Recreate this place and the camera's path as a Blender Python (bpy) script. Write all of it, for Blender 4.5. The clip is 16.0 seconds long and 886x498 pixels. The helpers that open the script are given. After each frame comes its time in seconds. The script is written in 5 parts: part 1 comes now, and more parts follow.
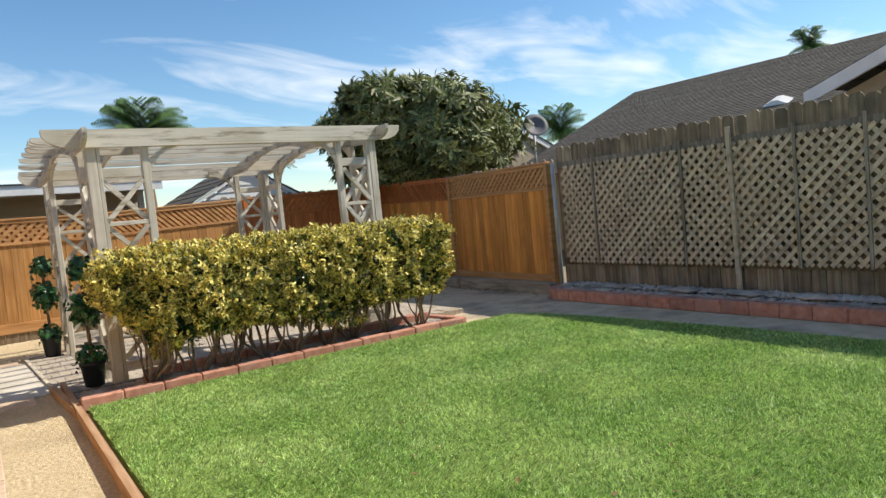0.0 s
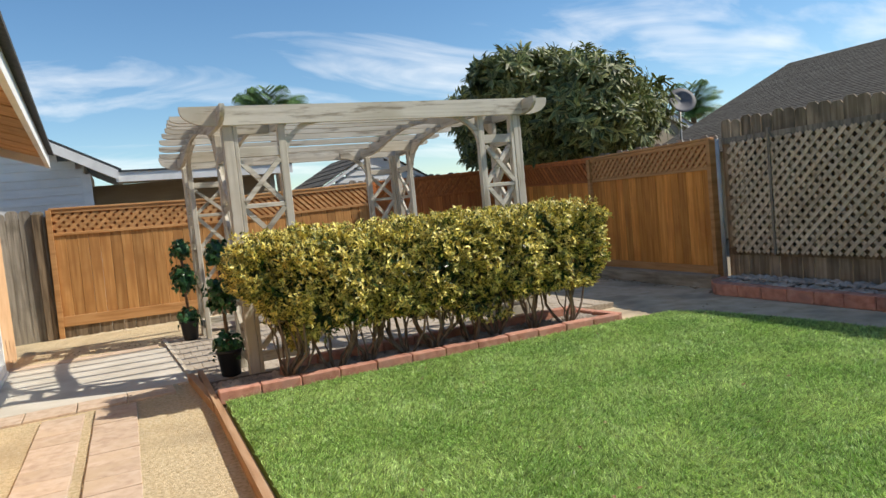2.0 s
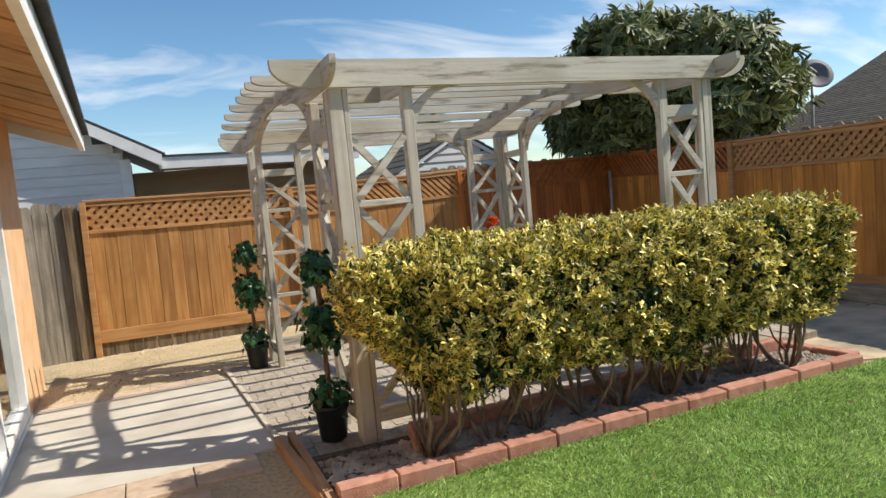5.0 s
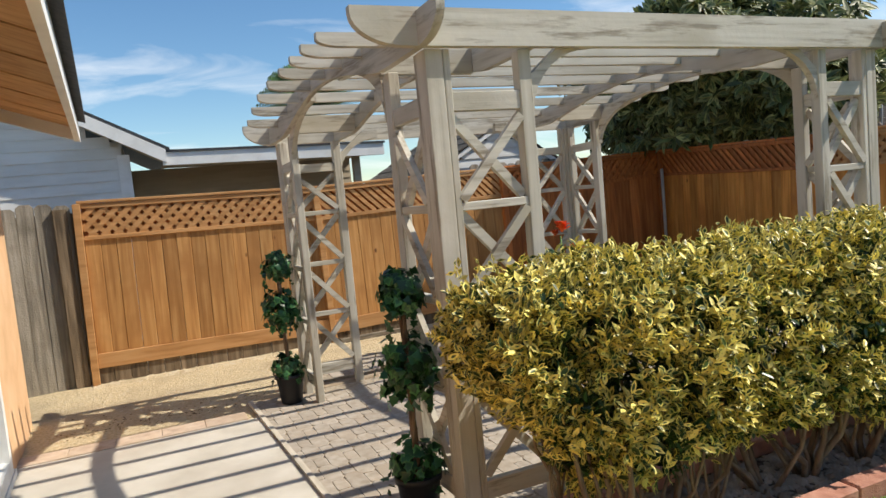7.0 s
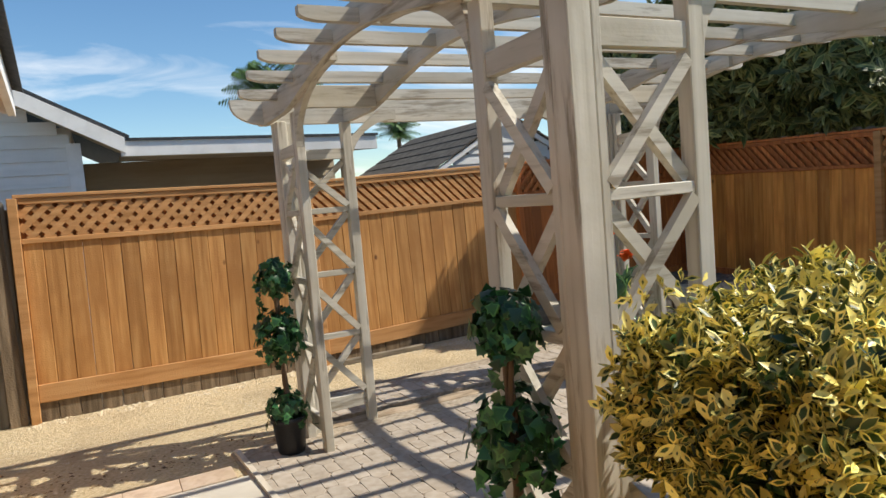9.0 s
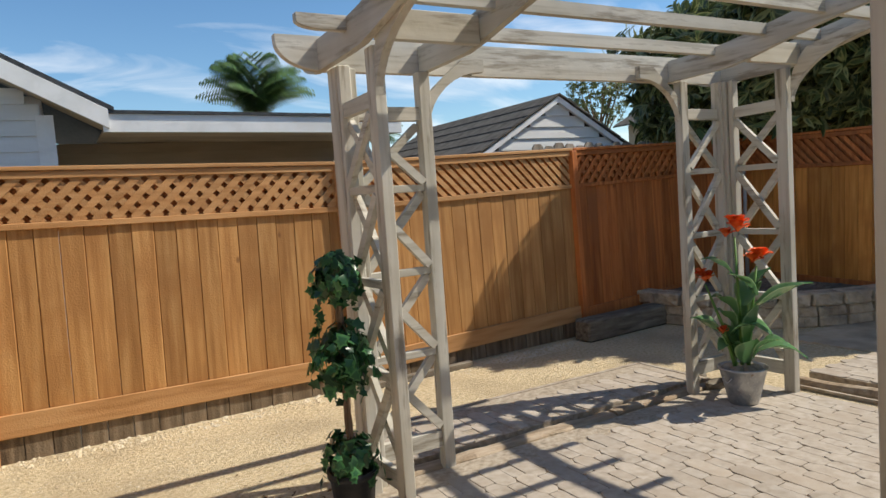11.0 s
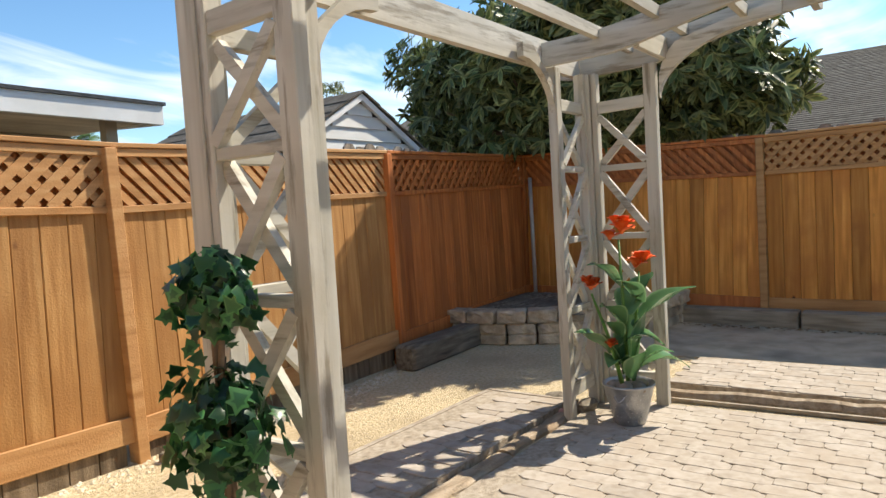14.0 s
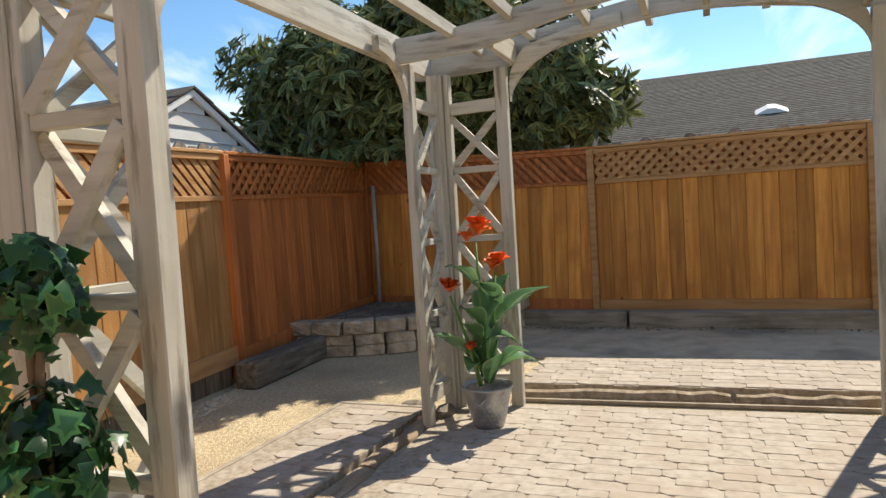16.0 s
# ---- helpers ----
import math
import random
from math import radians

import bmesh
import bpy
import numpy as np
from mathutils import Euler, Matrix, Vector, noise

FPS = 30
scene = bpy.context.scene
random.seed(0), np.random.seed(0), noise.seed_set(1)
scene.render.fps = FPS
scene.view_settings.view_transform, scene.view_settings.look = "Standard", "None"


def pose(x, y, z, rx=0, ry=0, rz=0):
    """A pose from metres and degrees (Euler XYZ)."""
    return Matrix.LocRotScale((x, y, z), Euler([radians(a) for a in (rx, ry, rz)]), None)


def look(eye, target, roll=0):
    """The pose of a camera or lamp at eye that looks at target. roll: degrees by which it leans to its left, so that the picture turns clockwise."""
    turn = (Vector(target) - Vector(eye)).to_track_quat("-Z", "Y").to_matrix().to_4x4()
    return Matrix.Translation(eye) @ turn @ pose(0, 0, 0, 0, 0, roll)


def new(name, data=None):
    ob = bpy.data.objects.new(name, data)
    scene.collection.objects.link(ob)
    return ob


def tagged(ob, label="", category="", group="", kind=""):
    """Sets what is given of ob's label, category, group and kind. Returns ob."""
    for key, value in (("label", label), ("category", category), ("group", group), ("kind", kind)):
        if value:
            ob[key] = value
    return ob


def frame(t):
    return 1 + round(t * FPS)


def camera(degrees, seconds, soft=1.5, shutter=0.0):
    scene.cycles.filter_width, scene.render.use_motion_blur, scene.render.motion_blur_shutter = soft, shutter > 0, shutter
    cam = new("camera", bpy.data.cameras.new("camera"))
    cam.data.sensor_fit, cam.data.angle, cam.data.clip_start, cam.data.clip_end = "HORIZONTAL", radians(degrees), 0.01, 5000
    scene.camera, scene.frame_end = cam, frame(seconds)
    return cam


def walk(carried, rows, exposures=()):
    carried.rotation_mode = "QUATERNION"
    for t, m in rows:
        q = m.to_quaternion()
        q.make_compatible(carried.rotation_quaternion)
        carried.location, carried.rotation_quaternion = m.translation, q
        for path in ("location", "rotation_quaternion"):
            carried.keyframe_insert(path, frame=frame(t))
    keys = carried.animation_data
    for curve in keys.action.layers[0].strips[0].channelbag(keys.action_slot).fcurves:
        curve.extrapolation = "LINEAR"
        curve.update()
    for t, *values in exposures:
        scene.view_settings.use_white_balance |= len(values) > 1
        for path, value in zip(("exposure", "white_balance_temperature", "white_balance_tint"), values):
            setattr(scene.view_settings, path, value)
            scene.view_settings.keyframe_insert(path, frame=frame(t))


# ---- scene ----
cam = camera(67.0, 16.0)
PATH = [
    (0, (0.917, 0.763, 1.37), (2.048, 2.408, 1.241), -5.6),
    (0.5, (0.95, 0.898, 1.345), (1.967, 2.615, 1.215), -5.7),
    (1, (0.981, 1.115, 1.354), (1.944, 2.863, 1.218), -5.7),
    (1.5, (1.001, 1.304, 1.373), (1.929, 3.07, 1.235), -5.6),
    (2, (0.972, 1.539, 1.365), (1.811, 3.35, 1.227), -5.6),
    (2.5, (0.919, 1.871, 1.375), (1.721, 3.697, 1.231), -5.5),
    (3, (0.952, 2.256, 1.394), (1.739, 4.089, 1.245), -5.5),
    (3.5, (0.913, 2.598, 1.404), (1.692, 4.434, 1.25), -5.4),
    (6, (0.703, 4.211, 1.567), (1.467, 6.052, 1.397), -5.4),
    (6.5, (0.654, 4.529, 1.555), (1.422, 6.369, 1.389), -5.3),
    (7, (0.617, 4.805, 1.566), (1.411, 6.634, 1.399), -5.3),
    (7.5, (0.605, 5.121, 1.584), (1.439, 6.931, 1.416), -5.2),
    (8, (0.605, 5.397, 1.569), (1.447, 7.204, 1.404), -5.1),
    (8.5, (0.594, 5.697, 1.543), (1.455, 7.495, 1.382), -4.9),
    (9, (0.585, 6.006, 1.535), (1.487, 7.784, 1.374), -4.8),
    (11.5, (0.434, 7.601, 1.383), (1.443, 9.321, 1.235), -3.9),
    (12, (0.398, 7.843, 1.345), (1.458, 9.533, 1.197), -3.9),
    (12.5, (0.354, 8.103, 1.346), (1.502, 9.735, 1.201), -3.9),
    (13, (0.326, 8.318, 1.319), (1.617, 9.839, 1.182), -3.8),
    (13.5, (0.362, 8.506, 1.304), (1.855, 9.831, 1.174), -3.5),
    (14, (0.46, 8.612, 1.293), (2.069, 9.794, 1.179), -3.5),
    (14.5, (0.503, 8.675, 1.287), (2.179, 9.761, 1.178), -3.5),
    (15, (0.459, 8.714, 1.249), (2.167, 9.751, 1.145), -3.6),
    (15.5, (0.441, 8.779, 1.231), (2.223, 9.681, 1.129), -3.5),
    (16, (0.547, 8.818, 1.221), (2.4, 9.564, 1.122), -3.5),
]
walk(cam, [(t, look(eye, target, roll)) for t, eye, target, roll in PATH],
     [(0.0, 0.58, 7050, 10), (0.5, 0.48, 7000, 10), (1.0, 0.40, 6950, 10), (3.5, 0.42, 6950, 10), (7.0, 0.42, 6950, 10), (8.5, 0.47, 7000, 10), (12.5, 0.36, 6800, 10), (13.5, 0.64, 7000, 10), (14.5, 1.1, 7200, 10), (15.2, 1.13, 7200, 10), (16.0, 0.78, 7200, 10)])

# ---- light ----
SUN_WAY = Vector((0.895, -0.325, 1.0)).normalized()
sun_data = bpy.data.lights.new("sun", "SUN")
sun_data.energy, sun_data.angle, sun_data.color = 4.05, radians(0.55), (1.0, 0.955, 0.875)
sun = new("sun", sun_data)
sun.matrix_world = Matrix.Translation((20, -8, 25)) @ (-SUN_WAY).to_track_quat("-Z", "Y").to_matrix().to_4x4()

world = bpy.data.worlds.new("sky")
scene.world = world
world.use_nodes = True
wn, wl = world.node_tree.nodes, world.node_tree.links
wn.clear()
w_out, w_bg = wn.new("ShaderNodeOutputWorld"), wn.new("ShaderNodeBackground")
w_sky = wn.new("ShaderNodeTexSky")
w_sky.sky_type, w_sky.sun_disc = "NISHITA", False
w_sky.sun_elevation = math.asin(SUN_WAY.z)
w_sky.sun_rotation = math.atan2(SUN_WAY.x, SUN_WAY.y)
w_sky.altitude, w_sky.air_density, w_sky.dust_density, w_sky.ozone_density = 50, 1.0, 0.05, 3.0
w_bg.inputs["Strength"].default_value = 0.110
w_tc, w_map = wn.new("ShaderNodeTexCoord"), wn.new("ShaderNodeMapping")
w_sep, w_div, w_cmb = wn.new("ShaderNodeSeparateXYZ"), wn.new("ShaderNodeVectorMath"), wn.new("ShaderNodeCombineXYZ")
w_add = wn.new("ShaderNodeMath")
w_add.operation, w_add.inputs[1].default_value = "ADD", 0.22
w_div.operation = "DIVIDE"
wl.new(w_tc.outputs["Generated"], w_sep.inputs[0])
wl.new(w_sep.outputs["Z"], w_add.inputs[0])
for k in "XYZ":
    wl.new(w_add.outputs[0], w_cmb.inputs[k])
wl.new(w_tc.outputs["Generated"], w_div.inputs[0])
wl.new(w_cmb.outputs[0], w_div.inputs[1])
wl.new(w_div.outputs[0], w_map.inputs["Vector"])
w_map.inputs["Rotation"].default_value = (0, 0, radians(-58))
w_map.inputs["Scale"].default_value = (0.75, 1.9, 0.01)
w_map.inputs["Location"].default_value = (0.55, 0.3, 0)
w_n1, w_n2 = wn.new("ShaderNodeTexNoise"), wn.new("ShaderNodeTexNoise")
for node, scale, detail, twist in ((w_n1, 1.5, 12, 1.3), (w_n2, 0.8, 4, 0.5)):
    node.inputs["Scale"].default_value, node.inputs["Detail"].default_value = scale, detail
    node.inputs["Distortion"].default_value, node.inputs["Roughness"].default_value = twist, 0.55
    wl.new(w_map.outputs[0], node.inputs["Vector"])
w_mul, w_ramp, w_mix = wn.new("ShaderNodeMath"), wn.new("ShaderNodeValToRGB"), wn.new("ShaderNodeMix")
w_mul.operation = "MULTIPLY"
wl.new(w_n1.outputs["Fac"], w_mul.inputs[0])
wl.new(w_n2.outputs["Fac"], w_mul.inputs[1])
w_ramp.color_ramp.elements[0].position, w_ramp.color_ramp.elements[1].position = 0.235, 0.52
wl.new(w_mul.outputs[0], w_ramp.inputs[0])
w_mix.data_type = "RGBA"
w_mix.inputs["B"].default_value = (7.9, 8.2, 8.6, 1)
wl.new(w_ramp.outputs["Color"], w_mix.inputs["Factor"])
w_hsv = wn.new("ShaderNodeHueSaturation")
w_hsv.inputs["Saturation"].default_value = 1.16
wl.new(w_sky.outputs[0], w_hsv.inputs["Color"])
w_tint = wn.new("ShaderNodeMix")
w_tint.data_type, w_tint.blend_type = "RGBA", "MULTIPLY"
w_tint.inputs["Factor"].default_value = 1.0
w_tint.inputs["B"].default_value = (0.92, 0.985, 1.0, 1)
wl.new(w_hsv.outputs[0], w_tint.inputs["A"])
wl.new(w_tint.outputs["Result"], w_mix.inputs["A"])
wl.new(w_mix.outputs["Result"], w_bg.inputs["Color"])
wl.new(w_bg.outputs[0], w_out.inputs[0])


# ---- materials ----
def material(name, colors, scale=(8, 8, 8), rough=0.8, bump=0.3, fine=60, spread=0.12, stain=None, stain_scale=1.5, bump_scale=0.01,
             metal=0.0, by_object=True, detail=6, gloss=0.3, spec=0.3, knots=None, worn=None):
    """Grain between the colours at one scale, stains at a larger one, fine relief and a shade of its own for each piece."""
    m = bpy.data.materials.new(name)
    m.use_nodes = True
    n, l = m.node_tree.nodes, m.node_tree.links
    bsdf = n["Principled BSDF"]
    tc, info, mp, add = n.new("ShaderNodeTexCoord"), n.new("ShaderNodeObjectInfo"), n.new("ShaderNodeMapping"), n.new("ShaderNodeVectorMath")
    off = n.new("ShaderNodeVectorMath")
    off.operation = "SCALE"
    off.inputs[0].default_value = (37.0, 53.0, 71.0)
    l.new(info.outputs["Random"], off.inputs["Scale"])
    add.operation = "ADD"
    l.new(tc.outputs["Object"], add.inputs[0])
    if by_object:
        l.new(off.outputs[0], add.inputs[1])
    else:
        add.inputs[1].default_value = (0, 0, 0)
    mp.inputs["Scale"].default_value = scale
    l.new(add.outputs[0], mp.inputs["Vector"])
    grain = n.new("ShaderNodeTexNoise")
    grain.inputs["Scale"].default_value, grain.inputs["Detail"].default_value, grain.inputs["Distortion"].default_value = 1.0, detail, gloss
    l.new(mp.outputs[0], grain.inputs["Vector"])
    ramp = n.new("ShaderNodeValToRGB")
    els = ramp.color_ramp.elements
    while len(els) < len(colors):
        els.new(0.5)
    for k, c in enumerate(colors):
        els[k].position = 0.3 + 0.4 * k / max(1, len(colors) - 1)
        els[k].color = (*c, 1)
    l.new(grain.outputs["Fac"], ramp.inputs[0])
    col = ramp.outputs["Color"]
    if stain:
        big = n.new("ShaderNodeTexNoise")
        big.inputs["Scale"].default_value, big.inputs["Detail"].default_value = stain_scale, 4
        l.new(add.outputs[0], big.inputs["Vector"])
        br = n.new("ShaderNodeValToRGB")
        br.color_ramp.elements[0].position, br.color_ramp.elements[1].position = 0.48, 0.72
        l.new(big.outputs["Fac"], br.inputs[0])
        mx = n.new("ShaderNodeMix")
        mx.data_type = "RGBA"
        l.new(br.outputs["Color"], mx.inputs["Factor"])
        l.new(col, mx.inputs["A"])
        mx.inputs["B"].default_value = (*stain, 1)
        col = mx.outputs["Result"]
    if worn:
        # patches where the paint has gone and the wood shows, drawn out along the grain
        wm, wt, wr, wx = n.new("ShaderNodeMapping"), n.new("ShaderNodeTexNoise"), n.new("ShaderNodeValToRGB"), n.new("ShaderNodeMix")
        wm.inputs["Scale"].default_value = tuple(0.42 * s + 1.2 for s in scale)
        l.new(add.outputs[0], wm.inputs["Vector"])
        wt.inputs["Scale"].default_value, wt.inputs["Detail"].default_value, wt.inputs["Roughness"].default_value = 1.0, 8, 0.65
        l.new(wm.outputs[0], wt.inputs["Vector"])
        wr.color_ramp.elements[0].position, wr.color_ramp.elements[1].position = 0.55, 0.66
        l.new(wt.outputs["Fac"], wr.inputs[0])
        wx.data_type = "RGBA"
        l.new(wr.outputs["Color"], wx.inputs["Factor"])
        l.new(col, wx.inputs["A"])
        wx.inputs["B"].default_value = (*worn, 1)
        col = wx.outputs["Result"]
    if knots:
        km, kv, kr, kx = n.new("ShaderNodeMapping"), n.new("ShaderNodeTexVoronoi"), n.new("ShaderNodeMapRange"), n.new("ShaderNodeMix")
        km.inputs["Scale"].default_value = (3.6, 0.4, 2.1)
        l.new(add.outputs[0], km.inputs["Vector"])
        kv.inputs["Scale"].default_value = 1.0
        l.new(km.outputs[0], kv.inputs["Vector"])
        kr.inputs["From Min"].default_value, kr.inputs["From Max"].default_value = 0.075, 0.03
        l.new(kv.outputs["Distance"], kr.inputs["Value"])
        kx.data_type = "RGBA"
        l.new(kr.outputs[0], kx.inputs["Factor"])
        l.new(col, kx.inputs["A"])
        kx.inputs["B"].default_value = (*knots, 1)
        col = kx.outputs["Result"]
    if spread:
        hsv, rng = n.new("ShaderNodeHueSaturation"), n.new("ShaderNodeMapRange")
        rng.inputs["To Min"].default_value, rng.inputs["To Max"].default_value = 1 - spread, 1 + spread
        l.new(info.outputs["Random"], rng.inputs["Value"])
        l.new(rng.outputs[0], hsv.inputs["Value"])
        l.new(col, hsv.inputs["Color"])
        col = hsv.outputs[0]
    l.new(col, bsdf.inputs["Base Color"])
    bsdf.inputs["Roughness"].default_value, bsdf.inputs["Metallic"].default_value = rough, metal
    bsdf.inputs["Specular IOR Level"].default_value = spec
    if bump:
        tiny = n.new("ShaderNodeTexNoise")
        tiny.inputs["Scale"].default_value, tiny.inputs["Detail"].default_value = fine, 4
        l.new(add.outputs[0], tiny.inputs["Vector"])
        ma = n.new("ShaderNodeMath")
        ma.operation = "ADD"
        l.new(grain.outputs["Fac"], ma.inputs[0])
        l.new(tiny.outputs["Fac"], ma.inputs[1])
        b = n.new("ShaderNodeBump")
        b.inputs["Strength"].default_value, b.inputs["Distance"].default_value = bump, bump_scale
        l.new(ma.outputs[0], b.inputs["Height"])
        l.new(b.outputs[0], bsdf.inputs["Normal"])
    return m


def leaf_material(name, middle, edge, share=0.5, rough=0.45, spread=0.3, through_light=0.25, all_edge=0.0, patches=None):
    """A leaf with a green middle and a margin; the UV's u runs from the midrib (0) to the margin (1)."""
    m = bpy.data.materials.new(name)
    m.use_nodes = True
    n, l = m.node_tree.nodes, m.node_tree.links
    bsdf, out = n["Principled BSDF"], n["Material Output"]
    uv, sep, geo = n.new("ShaderNodeUVMap"), n.new("ShaderNodeSeparateXYZ"), n.new("ShaderNodeNewGeometry")
    uv.uv_map = "UVMap"
    l.new(uv.outputs[0], sep.inputs[0])
    wob = n.new("ShaderNodeMapRange")
    wob.inputs["To Min"].default_value, wob.inputs["To Max"].default_value = share - 0.35 - all_edge, share + 0.35
    l.new(geo.outputs["Random Per Island"], wob.inputs["Value"])
    gt = n.new("ShaderNodeMath")
    gt.operation = "SUBTRACT"
    l.new(sep.outputs["X"], gt.inputs[0])
    l.new(wob.outputs[0], gt.inputs[1])
    sharp = n.new("ShaderNodeMapRange")
    sharp.inputs["From Min"].default_value, sharp.inputs["From Max"].default_value = -0.05, 0.08
    l.new(gt.outputs[0], sharp.inputs["Value"])
    mx = n.new("ShaderNodeMix")
    mx.data_type = "RGBA"
    mx.inputs["A"].default_value, mx.inputs["B"].default_value = (*middle, 1), (*edge, 1)
    l.new(sharp.outputs[0], mx.inputs["Factor"])
    mul, frac, hsv, rng = n.new("ShaderNodeMath"), n.new("ShaderNodeMath"), n.new("ShaderNodeHueSaturation"), n.new("ShaderNodeMapRange")
    mul.operation, mul.inputs[1].default_value, frac.operation = "MULTIPLY", 17.3, "FRACT"
    l.new(geo.outputs["Random Per Island"], mul.inputs[0])
    l.new(mul.outputs[0], frac.inputs[0])
    l.new(frac.outputs[0], rng.inputs["Value"])
    rng.inputs["To Min"].default_value, rng.inputs["To Max"].default_value = 1 - spread, 1 + spread
    l.new(rng.outputs[0], hsv.inputs["Value"])
    l.new(mx.outputs["Result"], hsv.inputs["Color"])
    if patches:
        # tufts and worn, paler areas over the whole surface
        tc, small, wide = n.new("ShaderNodeTexCoord"), n.new("ShaderNodeTexNoise"), n.new("ShaderNodeTexNoise")
        for node, s in ((small, 24.0), (wide, 1.7)):
            node.inputs["Scale"].default_value, node.inputs["Detail"].default_value = s, 7
            l.new(tc.outputs["Object"], node.inputs["Vector"])
        ma, mr, px = n.new("ShaderNodeMath"), n.new("ShaderNodeMapRange"), n.new("ShaderNodeMix")
        ma.operation = "ADD"
        l.new(small.outputs["Fac"], ma.inputs[0])
        l.new(wide.outputs["Fac"], ma.inputs[1])
        mr.inputs["From Min"].default_value, mr.inputs["From Max"].default_value = 0.86, 1.22
        l.new(ma.outputs[0], mr.inputs["Value"])
        px.data_type = "RGBA"
        px.inputs["B"].default_value = (*patches, 1)
        pm = n.new("ShaderNodeMath")
        pm.operation, pm.inputs[1].default_value = "MULTIPLY", 0.8
        l.new(mr.outputs[0], pm.inputs[0])
        l.new(pm.outputs[0], px.inputs["Factor"])
        l.new(mx.outputs["Result"], px.inputs["A"])
        l.new(px.outputs["Result"], hsv.inputs["Color"])
    l.new(hsv.outputs[0], bsdf.inputs["Base Color"])
    bsdf.inputs["Roughness"].default_value, bsdf.inputs["Specular IOR Level"].default_value = rough, 0.4
    tr, ms = n.new("ShaderNodeBsdfTranslucent"), n.new("ShaderNodeMixShader")
    l.new(hsv.outputs[0], tr.inputs["Color"])
    ms.inputs[0].default_value = through_light
    l.new(bsdf.outputs[0], ms.inputs[1])
    l.new(tr.outputs[0], ms.inputs[2])
    l.new(ms.outputs[0], out.inputs["Surface"])
    return m


CEDAR = [(0.335, 0.156, 0.050), (0.455, 0.230, 0.078), (0.54, 0.300, 0.115)]
M_CEDAR = material("cedar_boards", CEDAR, (26, 26, 1.6), 0.65, 0.25, 90, 0.17, (0.36, 0.17, 0.056), 2.2, knots=(0.14, 0.055, 0.02))
M_CEDAR_EAST = material("amber_cedar_boards", [(0.45, 0.175, 0.036), (0.61, 0.255, 0.054), (0.71, 0.335, 0.085)], (26, 26, 1.6), 0.65, 0.25, 90, 0.26, (0.46, 0.175, 0.042), 2.2, knots=(0.12, 0.045, 0.016))
M_CEDAR_RAIL = material("cedar_rails", [(0.38, 0.185, 0.065), (0.50, 0.262, 0.105), (0.56, 0.32, 0.14)], (2, 2, 20), 0.65, 0.25, 90, 0.1)
PAINT = [(0.40, 0.37, 0.30), (0.53, 0.50, 0.425), (0.57, 0.54, 0.465), (0.60, 0.575, 0.50)]
M_PAINT, M_PAINT_X, M_PAINT_Y = (material("weathered_white_paint", PAINT, grain, 0.72, 0.35, 24, 0.08, (0.42, 0.385, 0.305), 1.6, 0.004, by_object=True, gloss=0.1, worn=(0.27, 0.235, 0.18))
                                 for grain in ((34, 34, 1.3), (1.3, 34, 34), (34, 1.3, 34)))
M_CEDAR_RED = material("reddish_cedar_boards", [(0.32, 0.094, 0.026), (0.47, 0.150, 0.040), (0.57, 0.205, 0.060)], (26, 26, 1.6), 0.6, 0.25, 90, 0.2, (0.38, 0.13, 0.042), 2.2, knots=(0.12, 0.045, 0.018))
M_EDGE = material("tan_edging", [(0.30, 0.25, 0.19), (0.40, 0.34, 0.265), (0.46, 0.40, 0.32)], (14, 14, 14), 0.9, 0.4, 90, 0.08, (0.27, 0.215, 0.16), 4)
M_OLD_EDGE = material("decayed_timber", [(0.20, 0.15, 0.098), (0.33, 0.255, 0.175), (0.44, 0.355, 0.26)], (4, 22, 22), 0.95, 0.7, 70, 0.1, (0.30, 0.21, 0.13), 3)
M_PALE_EDGE = material("pale_weathered_lath", [(0.42, 0.37, 0.29), (0.54, 0.48, 0.39), (0.60, 0.54, 0.45)], (14, 3, 14), 0.9, 0.3, 90, 0.08)
M_GREY_DARK = material("dark_grey_boards", [(0.14, 0.108, 0.07), (0.25, 0.20, 0.138), (0.36, 0.296, 0.215)], (24, 24, 1.5), 0.9, 0.5, 80, 0.25, (0.12, 0.10, 0.075), 2.5)
M_DRY_LEAF = material("dry_leaf", [(0.10, 0.06, 0.03), (0.22, 0.14, 0.07), (0.34, 0.24, 0.12)], (9, 9, 9), 0.9, 0, 40, 0, by_object=False)
M_GREY_WOOD = material("grey_weathered_wood", [(0.16, 0.14, 0.112), (0.28, 0.248, 0.20), (0.38, 0.34, 0.285)], (24, 24, 1.5), 0.9, 0.5, 80, 0.2,
                       (0.15, 0.13, 0.10), 2.5)
M_GREY_LATTICE = material("grey_lattice_wood", [(0.36, 0.29, 0.20), (0.52, 0.43, 0.315), (0.61, 0.52, 0.40)], (12, 12, 12), 0.9, 0.4, 80, 0.15)
M_DARK_WOOD = material("dark_brown_boards", [(0.085, 0.062, 0.04), (0.17, 0.125, 0.08), (0.26, 0.195, 0.13)], (22, 22, 2), 0.9, 0.4, 80, 0.2)
M_TIE = material("old_timber_tie", [(0.09, 0.075, 0.055), (0.19, 0.16, 0.12), (0.29, 0.25, 0.19)], (3, 26, 26), 0.92, 0.6, 60, 0.1, (0.12, 0.10, 0.08), 3)
M_SILL = material("weathered_sill_timber", [(0.20, 0.165, 0.12), (0.32, 0.27, 0.20), (0.42, 0.36, 0.28)], (26, 2.5, 26), 0.92, 0.5, 60, 0.12, (0.20, 0.16, 0.11), 3)
